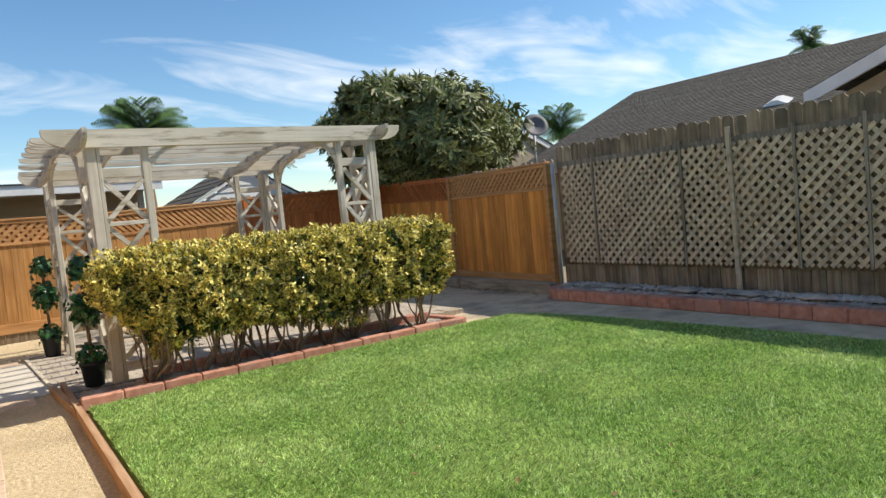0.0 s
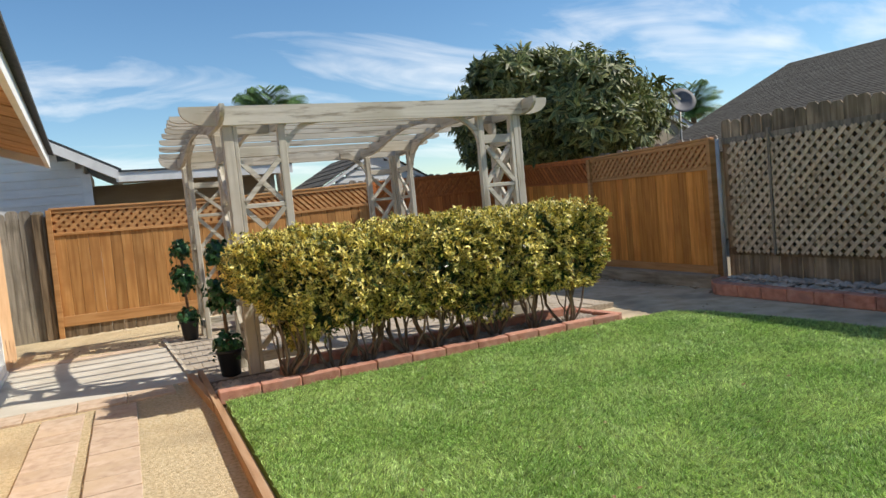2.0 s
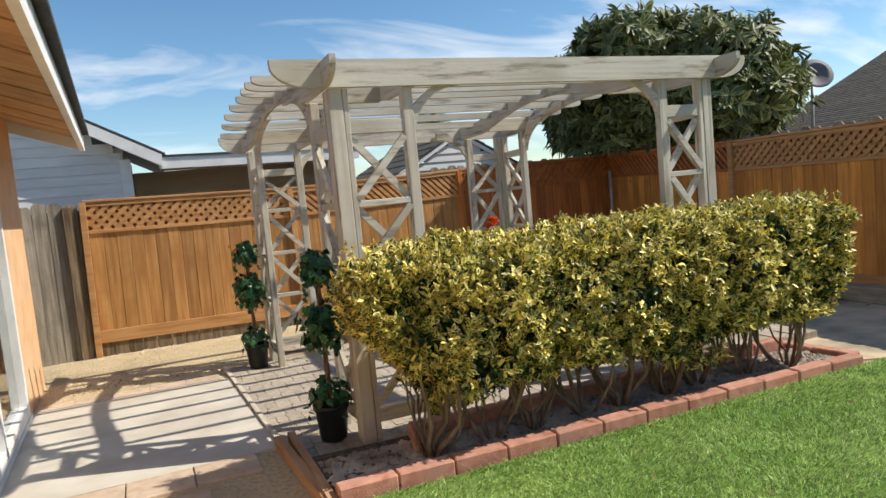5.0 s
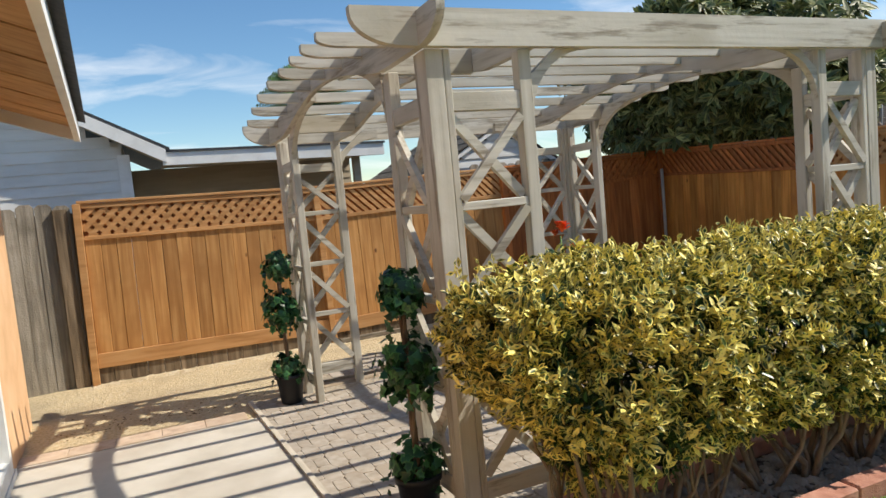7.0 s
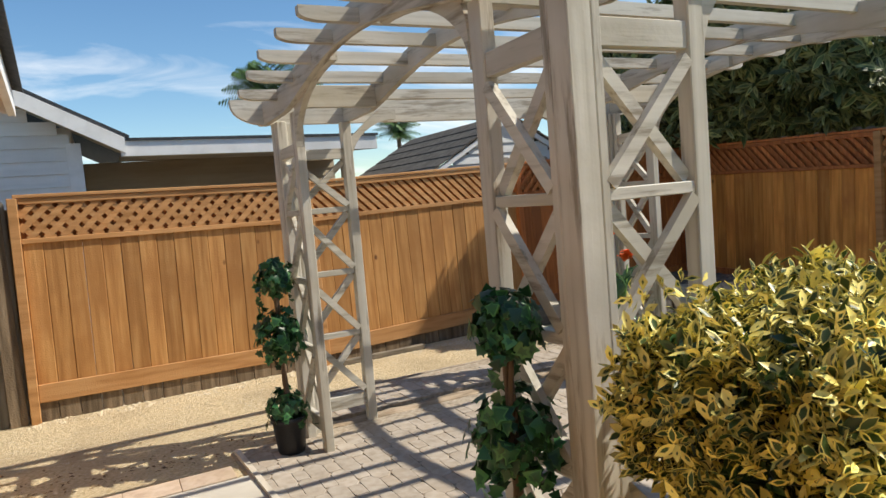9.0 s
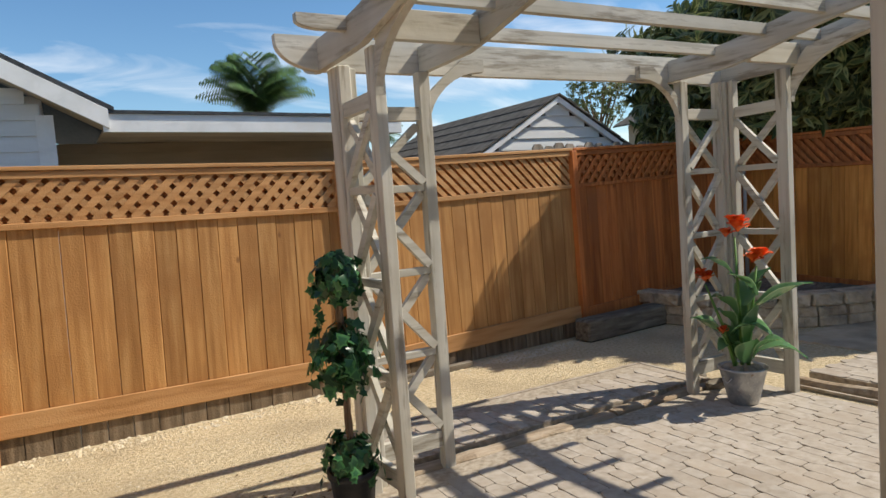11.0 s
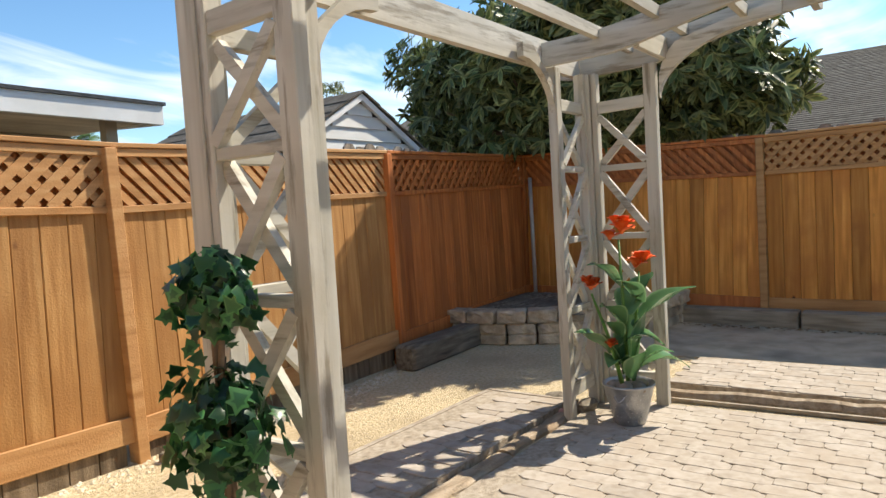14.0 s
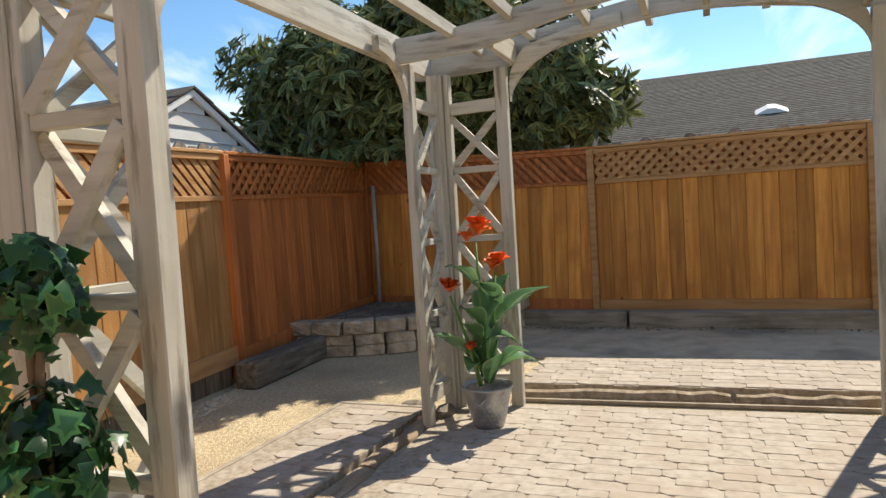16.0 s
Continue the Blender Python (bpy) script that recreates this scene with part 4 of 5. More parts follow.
    pp("arch_brace", bm, "curved brace rising from a tower post", M_PAINT_Y)


for u0 in (-0.0035, PU - 0.0365):
    arch_foot(u0, ARM, 1), arch_foot(u0, PV - ARM, -1)
# blocking boards between the outer and inner arched beams
for ua, ub in ((-0.003, 0.519), (PU - ARM - 0.001, PU + 0.001)):
    for va in (ARM + 0.004, PV - ARM - 0.042):
        pp("blocking", boxed(ua, ub, va, va + 0.036, 2.196, 2.325, bevel=0.003), mat=M_PAINT_X)


# ---- houses ----
def hx(y, off=0.0):
    return -0.42 - 0.053 * (y - 11.0) + off


def sheet(name, corners, thick, mat, parent, label=""):
    """A slab with four corners, thickened downwards."""
    bm = bmesh.new()
    hi = [bm.verts.new(c) for c in corners]
    lo = [bm.verts.new((c[0], c[1], c[2] - thick)) for c in corners]
    bm.faces.new(hi), bm.faces.new(lo[::-1])
    for k in range(4):
        bm.faces.new((hi[k], lo[k], lo[(k + 1) % 4], hi[(k + 1) % 4]))
    return part(name, bm, mat, parent, label)


def wall_y(bm, y0, y1, z0, z1, t0=-0.16, t1=0.0):
    lo = [bm.verts.new((hx(y, o), y, z)) for z in (z0, z1) for y in (y0, y1) for o in (t0, t1)]
    for f in ((0, 1, 3, 2), (4, 6, 7, 5), (0, 4, 5, 1), (2, 3, 7, 6), (1, 5, 7, 3), (0, 2, 6, 4)):
        bm.faces.new([lo[k] for k in f])


house = thing("house", "peach stucco house with sliding glass door and wide eaves", "house", place=(-2, 5, 0))
for seg in ((9.72, 11.0, 0, 2.6), (7.30, 9.72, 2.08, 2.6), (-4.0, 7.30, 0, 2.6), (7.30, 9.72, 0, 0.06)):
    bm = bmesh.new()
    wall_y(bm, *seg)
    part("wall", bm, M_STUCCO, house)
bm = bmesh.new()
box(bm, -6.0, hx(11) - 0.01, 10.84, 11.0, 0, 2.6)
part("wall", bm, M_STUCCO, house)
bm = bmesh.new()
wall_y(bm, -4.0, 11.0, 0, 2.6, -3.2, -3.1)
part("wall", bm, M_STUCCO, house, "inner wall")
bm = bmesh.new()
wall_y(bm, -4.0, 10.9, -0.02, 0.02, -3.2, -0.02)
part("floor", bm, M_BOARD, house)
bm = bmesh.new()
for y0, y1, z0, z1 in ((9.64, 9.72, 0.06, 2.08), (7.30, 7.38, 0.06, 2.08), (8.46, 8.54, 0.06, 2.08), (7.38, 9.64, 2.0, 2.08), (7.38, 9.64, 0.06, 0.15)):
    wall_y(bm, y0, y1, z0, z1, -0.10, 0.012)
door_frame = part("door_frame", bm, M_WHITE, house, "white door frame")
for y0, y1 in ((7.38, 8.46), (8.54, 9.64)):
    bm = bmesh.new()
    wall_y(bm, y0, y1, 0.15, 2.0, -0.05, -0.044)
    part("pane", bm, M_GLASS, door_frame)
bm = bmesh.new()
wall_y(bm, 7.2, 9.8, 0.017, 0.058, 0.0, 0.018)
part("door_sill", bm, M_WHITE, house)
bm = bmesh.new()
wall_y(bm, 8.47, 8.50, 0.95, 1.20, 0.0125, 0.042)
part("handle", bm, M_BLACK, door_frame, "black pull handle")


def ex(y):
    return 0.187 - 0.0535 * (y - 10.8)


ROOF_N = 11.0
sheet("roof", [(ex(ROOF_N) + 0.075, ROOF_N, 2.43), (ex(-4) + 0.075, -4, 2.43), (-4.5, -4, 4.05), (-4.5, ROOF_N, 4.05)], 0.035, M_SHINGLE_DARK, house)
SOFFIT_STEP = 0.30
for k in range(50):
    ya, yb = ROOF_N - SOFFIT_STEP * k, ROOF_N - SOFFIT_STEP * (k + 1) + 0.014
    sheet("soffit_plank", [(ex(ya) - 0.02, ya, 2.385), (ex(yb) - 0.02, yb, 2.385), (ex(yb) - 0.97, yb, 2.715), (ex(ya) - 0.97, ya, 2.715)], 0.02 + 0.006 * (k % 2), M_SOFFIT, house)
sheet("fascia", [(ex(ROOF_N) + 0.02, ROOF_N, 2.40), (ex(-4) + 0.02, -4, 2.40), (ex(-4) - 0.02, -4, 2.40), (ex(ROOF_N) - 0.02, ROOF_N, 2.40)], 0.15, M_WHITE, house)
sheet("fascia", [(ex(ROOF_N) + 0.02, ROOF_N + 0.03, 2.40), (ex(ROOF_N) + 0.02, ROOF_N, 2.40), (-4.5, ROOF_N, 4.0), (-4.5, ROOF_N + 0.03, 4.0)], 0.15, M_WHITE, house)


def siding(name, x0, x1, y, z0, z1, parent, mat, course=0.13, cut=None):
    """Lapped boards facing south; cut(z) gives the left and right limits of a board at that height."""
    z = z0
    while z < z1:
        a, b = (x0, x1) if cut is None else cut(z + course * 0.5)
        if b - a > 0.06:
            bm = bmesh.new()
            lo = [bm.verts.new(p) for p in ((a, y - 0.022, z), (b, y - 0.022, z), (b, y - 0.006, z + course), (a, y - 0.006, z + course),
                                            (a, y + 0.02, z), (b, y + 0.02, z), (b, y + 0.02, z + course), (a, y + 0.02, z + course))]
            for f in ((0, 1, 2, 3), (4, 7, 6, 5), (0, 4, 5, 1), (3, 2, 6, 7), (0, 3, 7, 4), (1, 5, 6, 2)):
                bm.faces.new([lo[k] for k in f])
            part(name, bm, mat, parent)
        z += course


nb = thing("neighbour_house", "white sided house with a low gable and flat patio roof", "house", place=(1, 15, 0))
siding("siding_board", -5.0, 0.40, 14.35, 0.0, 3.4, nb, M_SIDING, 0.14, cut=lambda z: (-5.0, min(0.40, 0.55 + (2.45 - z) * 1.85)) if z > 2.3 else (-5.0, 0.40))
part("corner_board", boxed(0.36, 0.50, 14.31, 14.42, 0, 2.42), M_WHITE, nb)
part("wall", boxed(-5.0, 0.42, 14.40, 18.0, 0, 2.6), M_SIDING, nb)
part("back_wall", boxed(0.42, 3.8, 15.7, 15.85, 0, 2.3), M_TAN_SIDING, nb)
siding("siding_board", 0.5, 3.78, 15.66, 1.2, 2.2, nb, M_TAN_SIDING, 0.11)
sheet("roof", [(0.98, 14.05, 2.46), (-2.6, 14.05, 4.40), (-2.6, 19, 4.40), (0.98, 19, 2.46)], 0.04, M_SHINGLE_DARK, nb)
sheet("fascia", [(0.93, 14.10, 2.44), (-2.6, 14.10, 4.36), (-2.6, 14.05, 4.36), (0.93, 14.05, 2.44)], 0.17, M_WHITE, nb)
sheet("soffit", [(0.9, 14.10, 2.32), (-2.6, 14.10, 4.24), (-2.6, 14.5, 4.24), (0.9, 14.5, 2.32)], 0.02, M_TAN_SIDING, nb)
sheet("roof", [(0.90, 14.06, 2.435), (3.88, 14.06, 2.395), (3.88, 16.0, 2.52), (0.90, 16.0, 2.56)], 0.03, M_SHINGLE_DARK, nb)
sheet("fascia", [(0.88, 14.08, 2.405), (3.86, 14.08, 2.365), (3.86, 14.13, 2.365), (0.88, 14.13, 2.405)], 0.165, M_WHITE, nb)
sheet("fascia", [(3.82, 14.13, 2.365), (3.87, 14.13, 2.365), (3.87, 16.0, 2.49), (3.82, 16.0, 2.49)], 0.165, M_WHITE, nb)
for k in range(9):
    ya, yb = 14.14 + 0.19 * k, 14.14 + 0.19 * k + 0.178
    sheet("soffit_board", [(0.90, ya, 2.30 + 0.0045 * k), (3.82, ya, 2.26 + 0.0045 * k), (3.82, yb, 2.264 + 0.0045 * k), (0.90, yb, 2.304 + 0.0045 * k)], 0.02, M_CREAM, nb)
part("patio_post", boxed(3.45, 3.55, 14.3, 14.4, 0, 2.25), M_TAN_SIDING, nb)

shed = thing("garden_shed", "white sided garden shed with a grey shingled gable roof", "shed", place=(5.1, 14, 0))
SX, SZ, SY = 5.06, 2.40, 12.86
siding("siding_board", 4.1, 6.1, SY, 0.6, 2.36, shed, M_SIDING, 0.115, cut=lambda z: (SX - min(0.95, (SZ - 0.04 - z) * 1.75), SX + min(0.95, (SZ - 0.04 - z) * 1.75)))
part("wall", boxed(SX - 0.93, SX + 0.93, SY + 0.02, 15.4, 0, 1.78), M_SIDING, shed)
for s in (-1, 1):
    sheet("fascia", [(SX, SY - 0.06, SZ + 0.005), (SX + s * 1.16, SY - 0.06, SZ - 0.655), (SX + s * 1.16, SY - 0.02, SZ - 0.655), (SX, SY - 0.02, SZ + 0.005)], 0.06, M_WHITE, shed)
    for k in range(6):
        a, b = k / 6, (k + 1) / 6 + 0.02
        sheet("shingle_course", [(SX + s * 1.2 * a, SY - 0.08, SZ + 0.035 - 0.68 * a), (SX + s * 1.2 * b, SY - 0.08, SZ + 0.035 - 0.68 * b + 0.012),
                                 (SX + s * 1.2 * b, 15.6, SZ + 0.035 - 0.68 * b + 0.012), (SX + s * 1.2 * a, 15.6, SZ + 0.035 - 0.68 * a)], 0.018, M_SHINGLE, shed)

east = thing("neighbour_house", "neighbouring house with a long grey shingled roof above the fence", "house", place=(12, 5, 0))
RX, RY, RZ, EX, EZ = 17.4, 13.9, 4.17, 11.8, 1.835
part("wall", boxed(12.5, 21.0, -12, 13.4, 0, 2.0), M_TAN_SIDING, east)
COURSES = 54
for k in range(COURSES):
    a, b = k / COURSES, (k + 1) / COURSES
    xa, xb, za, zb = RX + (EX - RX) * a, RX + (EX - RX) * b - 0.012, RZ + (EZ - RZ) * a, RZ + (EZ - RZ) * b
    sheet("shingle_course", [(xa, RY, za), (xb, RY, zb + 0.006), (xb, -13, zb + 0.006), (xa, -13, za)], 0.02, M_SHINGLE, east)
sheet("roof", [(RX, RY, RZ), (RX, -13, RZ), (21.5, -13, EZ), (21.5, RY, EZ)], 0.03, M_SHINGLE, east)
sheet("fascia", [(RX, RY + 0.03, RZ - 0.02), (EX, RY + 0.03, EZ - 0.02), (EX, RY, EZ - 0.02), (RX, RY, RZ - 0.02)], 0.14, M_TAN_SIDING, east)
for k in range(10):
    a, b = k / 10, (k + 1) / 10
    for s in (-1, 1):
        ya, yb = 2.4 + s * 2.35 * a, 2.4 + s * 2.35 * b
        sheet("shingle_course", [(9.05, ya, 3.19 - 0.88 * a), (9.05, yb, 3.20 - 0.88 * b), (15.2, yb, 3.20 - 0.88 * b), (15.2, ya, 3.19 - 0.88 * a)], 0.02, M_SHINGLE, east)
for s in (-1, 1):
    sheet("fascia", [(9.0, 2.4, 3.17), (9.0, 2.4 + s * 2.4, 2.27), (9.05, 2.4 + s * 2.4, 2.27), (9.05, 2.4, 3.17)], 0.15, M_WHITE, east)
bm = bmesh.new()
plate(bm, [(0.25, 0), (4.55, 0), (4.55, 2.2), (2.4, 3.03), (0.25, 2.2)], 9.35, 9.45, lambda p, q, t: Vector((t, p, q)))
part("gable_wall", bm, M_TAN_SIDING, east)
vent = bmesh.new()
VX, VY, VZ = 13.9, 7.75, 2.71
plate(vent, [(-0.28, 0.0), (0.28, 0.0), (0.06, 0.10), (-0.06, 0.10)], -0.12, 0.12, lambda p, q, t: Vector((VX + t, VY + p, VZ + q + 0.417 * t)))
part("roof_vent", vent, M_WHITE, east)


far = thing("neighbour_house", "small tan house with a white gable fascia behind the dark tree", "house", place=(13.7, 17, 0))
bm = bmesh.new()
plate(bm, [(11.3, 0), (16.1, 0), (16.1, 2.72), (13.7, 3.86), (11.3, 2.72)], 16.1, 18.0, lambda p, q, t: Vector((p, t, q)))
part("wall", bm, M_TAN_SIDING, far)
for s in (-1, 1):
    sheet("fascia", [(13.7, 16.0, 3.95), (13.7 + s * 2.6, 16.0, 2.72), (13.7 + s * 2.6, 16.05, 2.72), (13.7, 16.05, 3.95)], 0.17, M_WHITE, far)
    sheet("roof", [(13.7, 15.98, 3.99), (13.7 + s * 2.65, 15.98, 2.735), (13.7 + s * 2.65, 18.2, 2.735), (13.7, 18.2, 3.99)], 0.035, M_SHINGLE, far)


# ---- hedge ----
hedge = thing("hedge", "clipped box hedge of yellow and green variegated leaves on bare stems", "hedge", place=(3.3, 6.95, 0.07))
HX0, HX1, HY0, HY1, HZ0, HZ1 = 1.62, 5.08, 6.61, 7.32, 0.40, 1.215


def lumps(p, f, seed):
    return np.sin(p[:, 0] * f + seed) * np.sin(p[:, 1] * f * 1.3 + seed * 2) + np.sin(p[:, 2] * f * 1.1 + seed * 3) * np.sin(p[:, 0] * f * 0.7 + seed)


def hedge_points(count, inset):
    areas = np.array([(HX1 - HX0) * (HZ1 - HZ0), (HX1 - HX0) * (HZ1 - HZ0), (HX1 - HX0) * (HY1 - HY0), (HY1 - HY0) * (HZ1 - HZ0), (HY1 - HY0) * (HZ1 - HZ0), (HX1 - HX0) * (HY1 - HY0) * 0.6])
    face = rng.choice(6, count, p=areas / areas.sum())
    p = np.column_stack([rng.uniform(HX0, HX1, count), rng.uniform(HY0, HY1, count), rng.uniform(HZ0, HZ1, count)])
    nrm = np.zeros((count, 3))
    for k, (axis, value, sgn) in enumerate(((1, HY0, -1), (1, HY1, 1), (2, HZ1, 1), (0, HX0, -1), (0, HX1, 1), (2, HZ0, -1))):
        sel = face == k
        p[sel, axis] = value
        nrm[sel, axis] = sgn
    # round the long edges
    mid = np.array([(HX0 + HX1) / 2, (HY0 + HY1) / 2, (HZ0 + HZ1) / 2])
    half = np.array([(HX1 - HX0) / 2, (HY1 - HY0) / 2, (HZ1 - HZ0) / 2])
    q = (p - mid) / half
    near = np.clip((np.abs(q) - 0.72) / 0.28, 0, 1)
    corner = np.clip(np.sort(near, axis=1)[:, 1], 0, 1)[:, None]
    p -= np.sign(q) * near * corner * np.array([0.06, 0.07, 0.06])
    # the sides draw in towards the stems, most of all at the west end
    draw = np.clip((0.82 - p[:, 2]) / 0.4, 0, 1)
    p[:, 1] += np.where(p[:, 1] < mid[1], 0.11, -0.08) * draw
    p[:, 0] += 0.38 * np.clip((0.98 - p[:, 2]) / 0.52, 0, 1) ** 1.3 * np.clip((2.25 - p[:, 0]) / 0.6, 0, 1)
    bump = lumps(p, 7.0, 0.7)[:, None] * 0.03 + lumps(p, 15.0, 1.9)[:, None] * 0.036 + lumps(p, 31.0, 0.4)[:, None] * 0.024
    p += nrm * bump
    low = face == 5
    p[low, 2] += lumps(p[low], 5.0, 4.0) * 0.09 + 0.02
    sel = (nrm[:, 2] == 0) & (p[:, 2] < HZ0 + 0.12 + 0.12 * lumps(p, 4.2, 2.2) + 0.14 * np.clip((2.0 - p[:, 0]) / 0.3, 0, 1) - 0.12 * np.clip((p[:, 0] - 3.8) / 1.0, 0, 1))
    p = p - nrm * rng.exponential(inset, count)[:, None]
    keep = ~(sel & (rng.random(count) < 0.8))
    return p[keep], nrm[keep]


def shoots_at(p, nrm, per, mat, name, lo, hi, spread=0.9):
    """Leafy shoots: leaves set round a twig that points outwards and up."""
    n = len(p)
    tw = unit(nrm * 0.75 + rng.normal(0, 0.42, (n, 3)) + (0, 0, 0.62))
    P, T = np.repeat(p, per, 0), np.repeat(tw, per, 0)
    at = np.tile(np.linspace(-0.055, 0.02, per), n)[:, None]
    side = unit(np.cross(T, rng.normal(0, 1, (n * per, 3))))
    al_ = unit(T * rng.uniform(0.25, 1.0, (n * per, 1)) + side * spread)
    nn = unit(T - al_ * 0.5 + rng.normal(0, 0.25, (n * per, 3)))
    L = rng.uniform(lo, hi, n * per)
    return new_leaves(name, P + T * at, nn, al_, L, L * rng.uniform(0.34, 0.47, n * per), mat)


def new_leaves(name, p, nn, al_, L, W, mat):
    ob = new(name, leaves_mesh(name, p - np.array(hedge.location), nn, al_, L, W, mat, "spoon", 0.2))
    ob.parent = hedge
    return tagged(ob, "yellow-edged variegated leaves" if mat is M_HEDGE else "plain green leaves darkened to stand for the hedge's inner shade", kind="stuff")


sp, sn = hedge_points(9000, 0.040)
# plain green shoots, commoner low down, drawn in the shade-darkened leaf colour
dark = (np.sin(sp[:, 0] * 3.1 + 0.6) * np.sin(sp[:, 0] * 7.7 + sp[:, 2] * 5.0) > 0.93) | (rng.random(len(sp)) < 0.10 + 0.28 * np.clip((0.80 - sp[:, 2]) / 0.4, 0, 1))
shoots_at(sp[~dark], sn[~dark], 8, M_HEDGE, "foliage", 0.033, 0.058)
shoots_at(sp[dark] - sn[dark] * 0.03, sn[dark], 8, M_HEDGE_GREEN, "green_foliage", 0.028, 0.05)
# inner layer: its dark leaf colour stands for shade between the shoots
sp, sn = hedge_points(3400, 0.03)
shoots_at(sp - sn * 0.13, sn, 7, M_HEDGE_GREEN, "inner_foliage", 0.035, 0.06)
# stray shoots above the top
sp = np.column_stack([rng.uniform(HX0 + 0.05, HX1 - 0.05, 260), rng.uniform(HY0 + 0.05, HY1 - 0.05, 260), np.full(260, HZ1)])
rep = np.repeat(sp, 6, 0) + np.column_stack([np.zeros(1560), np.zeros(1560), np.tile(np.linspace(-0.01, 0.05, 6), 260)])
al = unit(rng.normal(0, 1, (1560, 3)) + (0, 0, 0.8))
ob = new("top_foliage", leaves_mesh("top_foliage", rep - np.array(hedge.location), unit(np.cross(al, rng.normal(0, 1, (1560, 3)))), al, rng.uniform(0.03, 0.05, 1560), rng.uniform(0.014, 0.024, 1560), M_HEDGE))
ob.parent = hedge
tagged(ob, "young yellow shoots", kind="stuff")
rs = random.Random(4)
for k in range(9):
    cx, cy = 2.05 + 0.328 * k + rs.uniform(-0.06, 0.06), 6.98 + rs.uniform(-0.05, 0.05)
    for j in range(rs.randint(7, 11)):
        a = rs.uniform(0, 6.28)
        dx, dy = math.cos(a), math.sin(a) * 0.7
        s = rs.uniform(0.08, 0.30)
        bm = bmesh.new()
        r = rs.uniform(0.006, 0.015)
        kx, ky = rs.uniform(-0.035, 0.035), rs.uniform(-0.035, 0.035)
        tube(bm, [(cx + dx * 0.03, cy + dy * 0.03, 0.05), (cx + dx * s * 0.45 + kx, cy + dy * s * 0.45 + ky, 0.16), (cx + dx * s * 0.8 - kx * 0.6, cy + dy * s * 0.8, 0.27),
                  (cx + dx * s * 0.95 + ky, cy + dy * s * 0.95 + kx, 0.40), (cx + dx * s * 1.15 + kx, cy + dy * s * 1.1, 0.55), (cx + dx * s * 1.3, cy + dy * s * 1.2, 0.75)],
             [r * 1.35, r * 1.1, r, r * 0.9, r * 0.75, r * 0.5], 6)
        if j % 2 == 0:
            fx, fy = cx + dx * s * 0.8 - kx * 0.6, cy + dy * s * 0.8
            tube(bm, [(fx, fy, 0.27), (fx + dy * 0.05, fy - dx * 0.04, 0.38), (fx + dy * 0.13, fy - dx * 0.06, 0.56)], [r * 0.75, r * 0.6, r * 0.4], 5)
        part("stem", bm, M_STEM, hedge, smooth=True)


# ---- potted ivy topiaries ----
def ball_leaves(centre, radius, count, size, shape, mat, squash=0.9, hang=0.0):
    d = unit(rng.normal(0, 1, (count, 3)))
    r = radius * (1 - np.abs(rng.normal(0, 0.22, count)))
    p = d * r[:, None] * (1, 1, squash) + d * (0.22 * radius * lumps(d * 3, 2.2, centre[0]))[:, None]
    if hang:
        p[:, 2] -= hang * rng.random(count) ** 3
    nn = unit(d + rng.normal(0, 0.4, (count, 3)) + (0, 0, 0.25))
    al = unit(np.cross(nn, rng.normal(0, 1, (count, 3))) * 0.8 + (0, 0, -0.75) + d * 0.2)
    s = rng.uniform(0.7, 1.25, count) * size
    return leaves_mesh("foliage", p + np.array(centre), nn, al, s, s * rng.uniform(0.85, 1.05, count), mat, shape)


def topiary(x, y, tilt, label):
    top = thing("ivy_topiary", label, "potted plant", "potted ivy topiaries", (x, y, 0.018))
    bm = bmesh.new()
    lathe(bm, [(0.0, 0.0), (0.078, 0.0), (0.085, 0.02), (0.104, 0.20), (0.114, 0.205), (0.116, 0.235), (0.106, 0.237), (0.100, 0.20), (0.0, 0.195)], (x, y, 0.018), 24)
    part("pot", bm, M_BLACK, top, "black plastic nursery pot", smooth=True)
    for s in (0, 2.1, 4.2):
        bm = bmesh.new()
        pts = [(x + 0.010 * math.cos(s + z * 9) + tilt * z, y + 0.010 * math.sin(s + z * 9), 0.2 + z) for z in (0, 0.13, 0.26, 0.39, 0.52, 0.65, 0.78, 0.90)]
        tube(bm, pts, [0.0095] * 8, 6)
        part("trunk", bm, M_BARK, top, "twisted brown vine trunk", smooth=True)
    for z, r, n, sz, h in ((0.30, 0.125, 150, 0.054, 0.06), (0.79, 0.135, 300, 0.055, 0.13), (1.12, 0.105, 220, 0.05, 0.04)):
        ob = new("foliage", ball_leaves((tilt * z, 0, z), r, n, sz, "ivy", M_IVY, 0.95, h))
        ob.parent = top
        tagged(ob, "dark green ivy leaves", kind="stuff")
    for k in range(6):
        a = k * 1.1 + x
        zc = (0.77, 0.34, 1.12)[k % 3]
        m = 7
        pts = np.array([(math.cos(a) * (0.115 + 0.006 * j), math.sin(a) * (0.115 + 0.006 * j), zc - 0.03 * j) for j in range(m)])
        al_ = unit(rng.normal(0, 0.6, (m, 3)) + (0, 0, -1))
        ob = new("tendril", leaves_mesh("tendril", pts, unit(np.array([(math.cos(a), math.sin(a), 0.4)] * m) + rng.normal(0, 0.3, (m, 3))), al_, rng.uniform(0.035, 0.05, m), rng.uniform(0.03, 0.045, m), M_IVY, "ivy"))
        ob.parent = top
    return top


topiary(1.65, 7.73, 0.0, "dark green three-ball ivy topiary in a black pot by the hedge")
topiary(1.50, 10.12, 0.0, "dark green three-ball ivy topiary in a black pot on the slab")


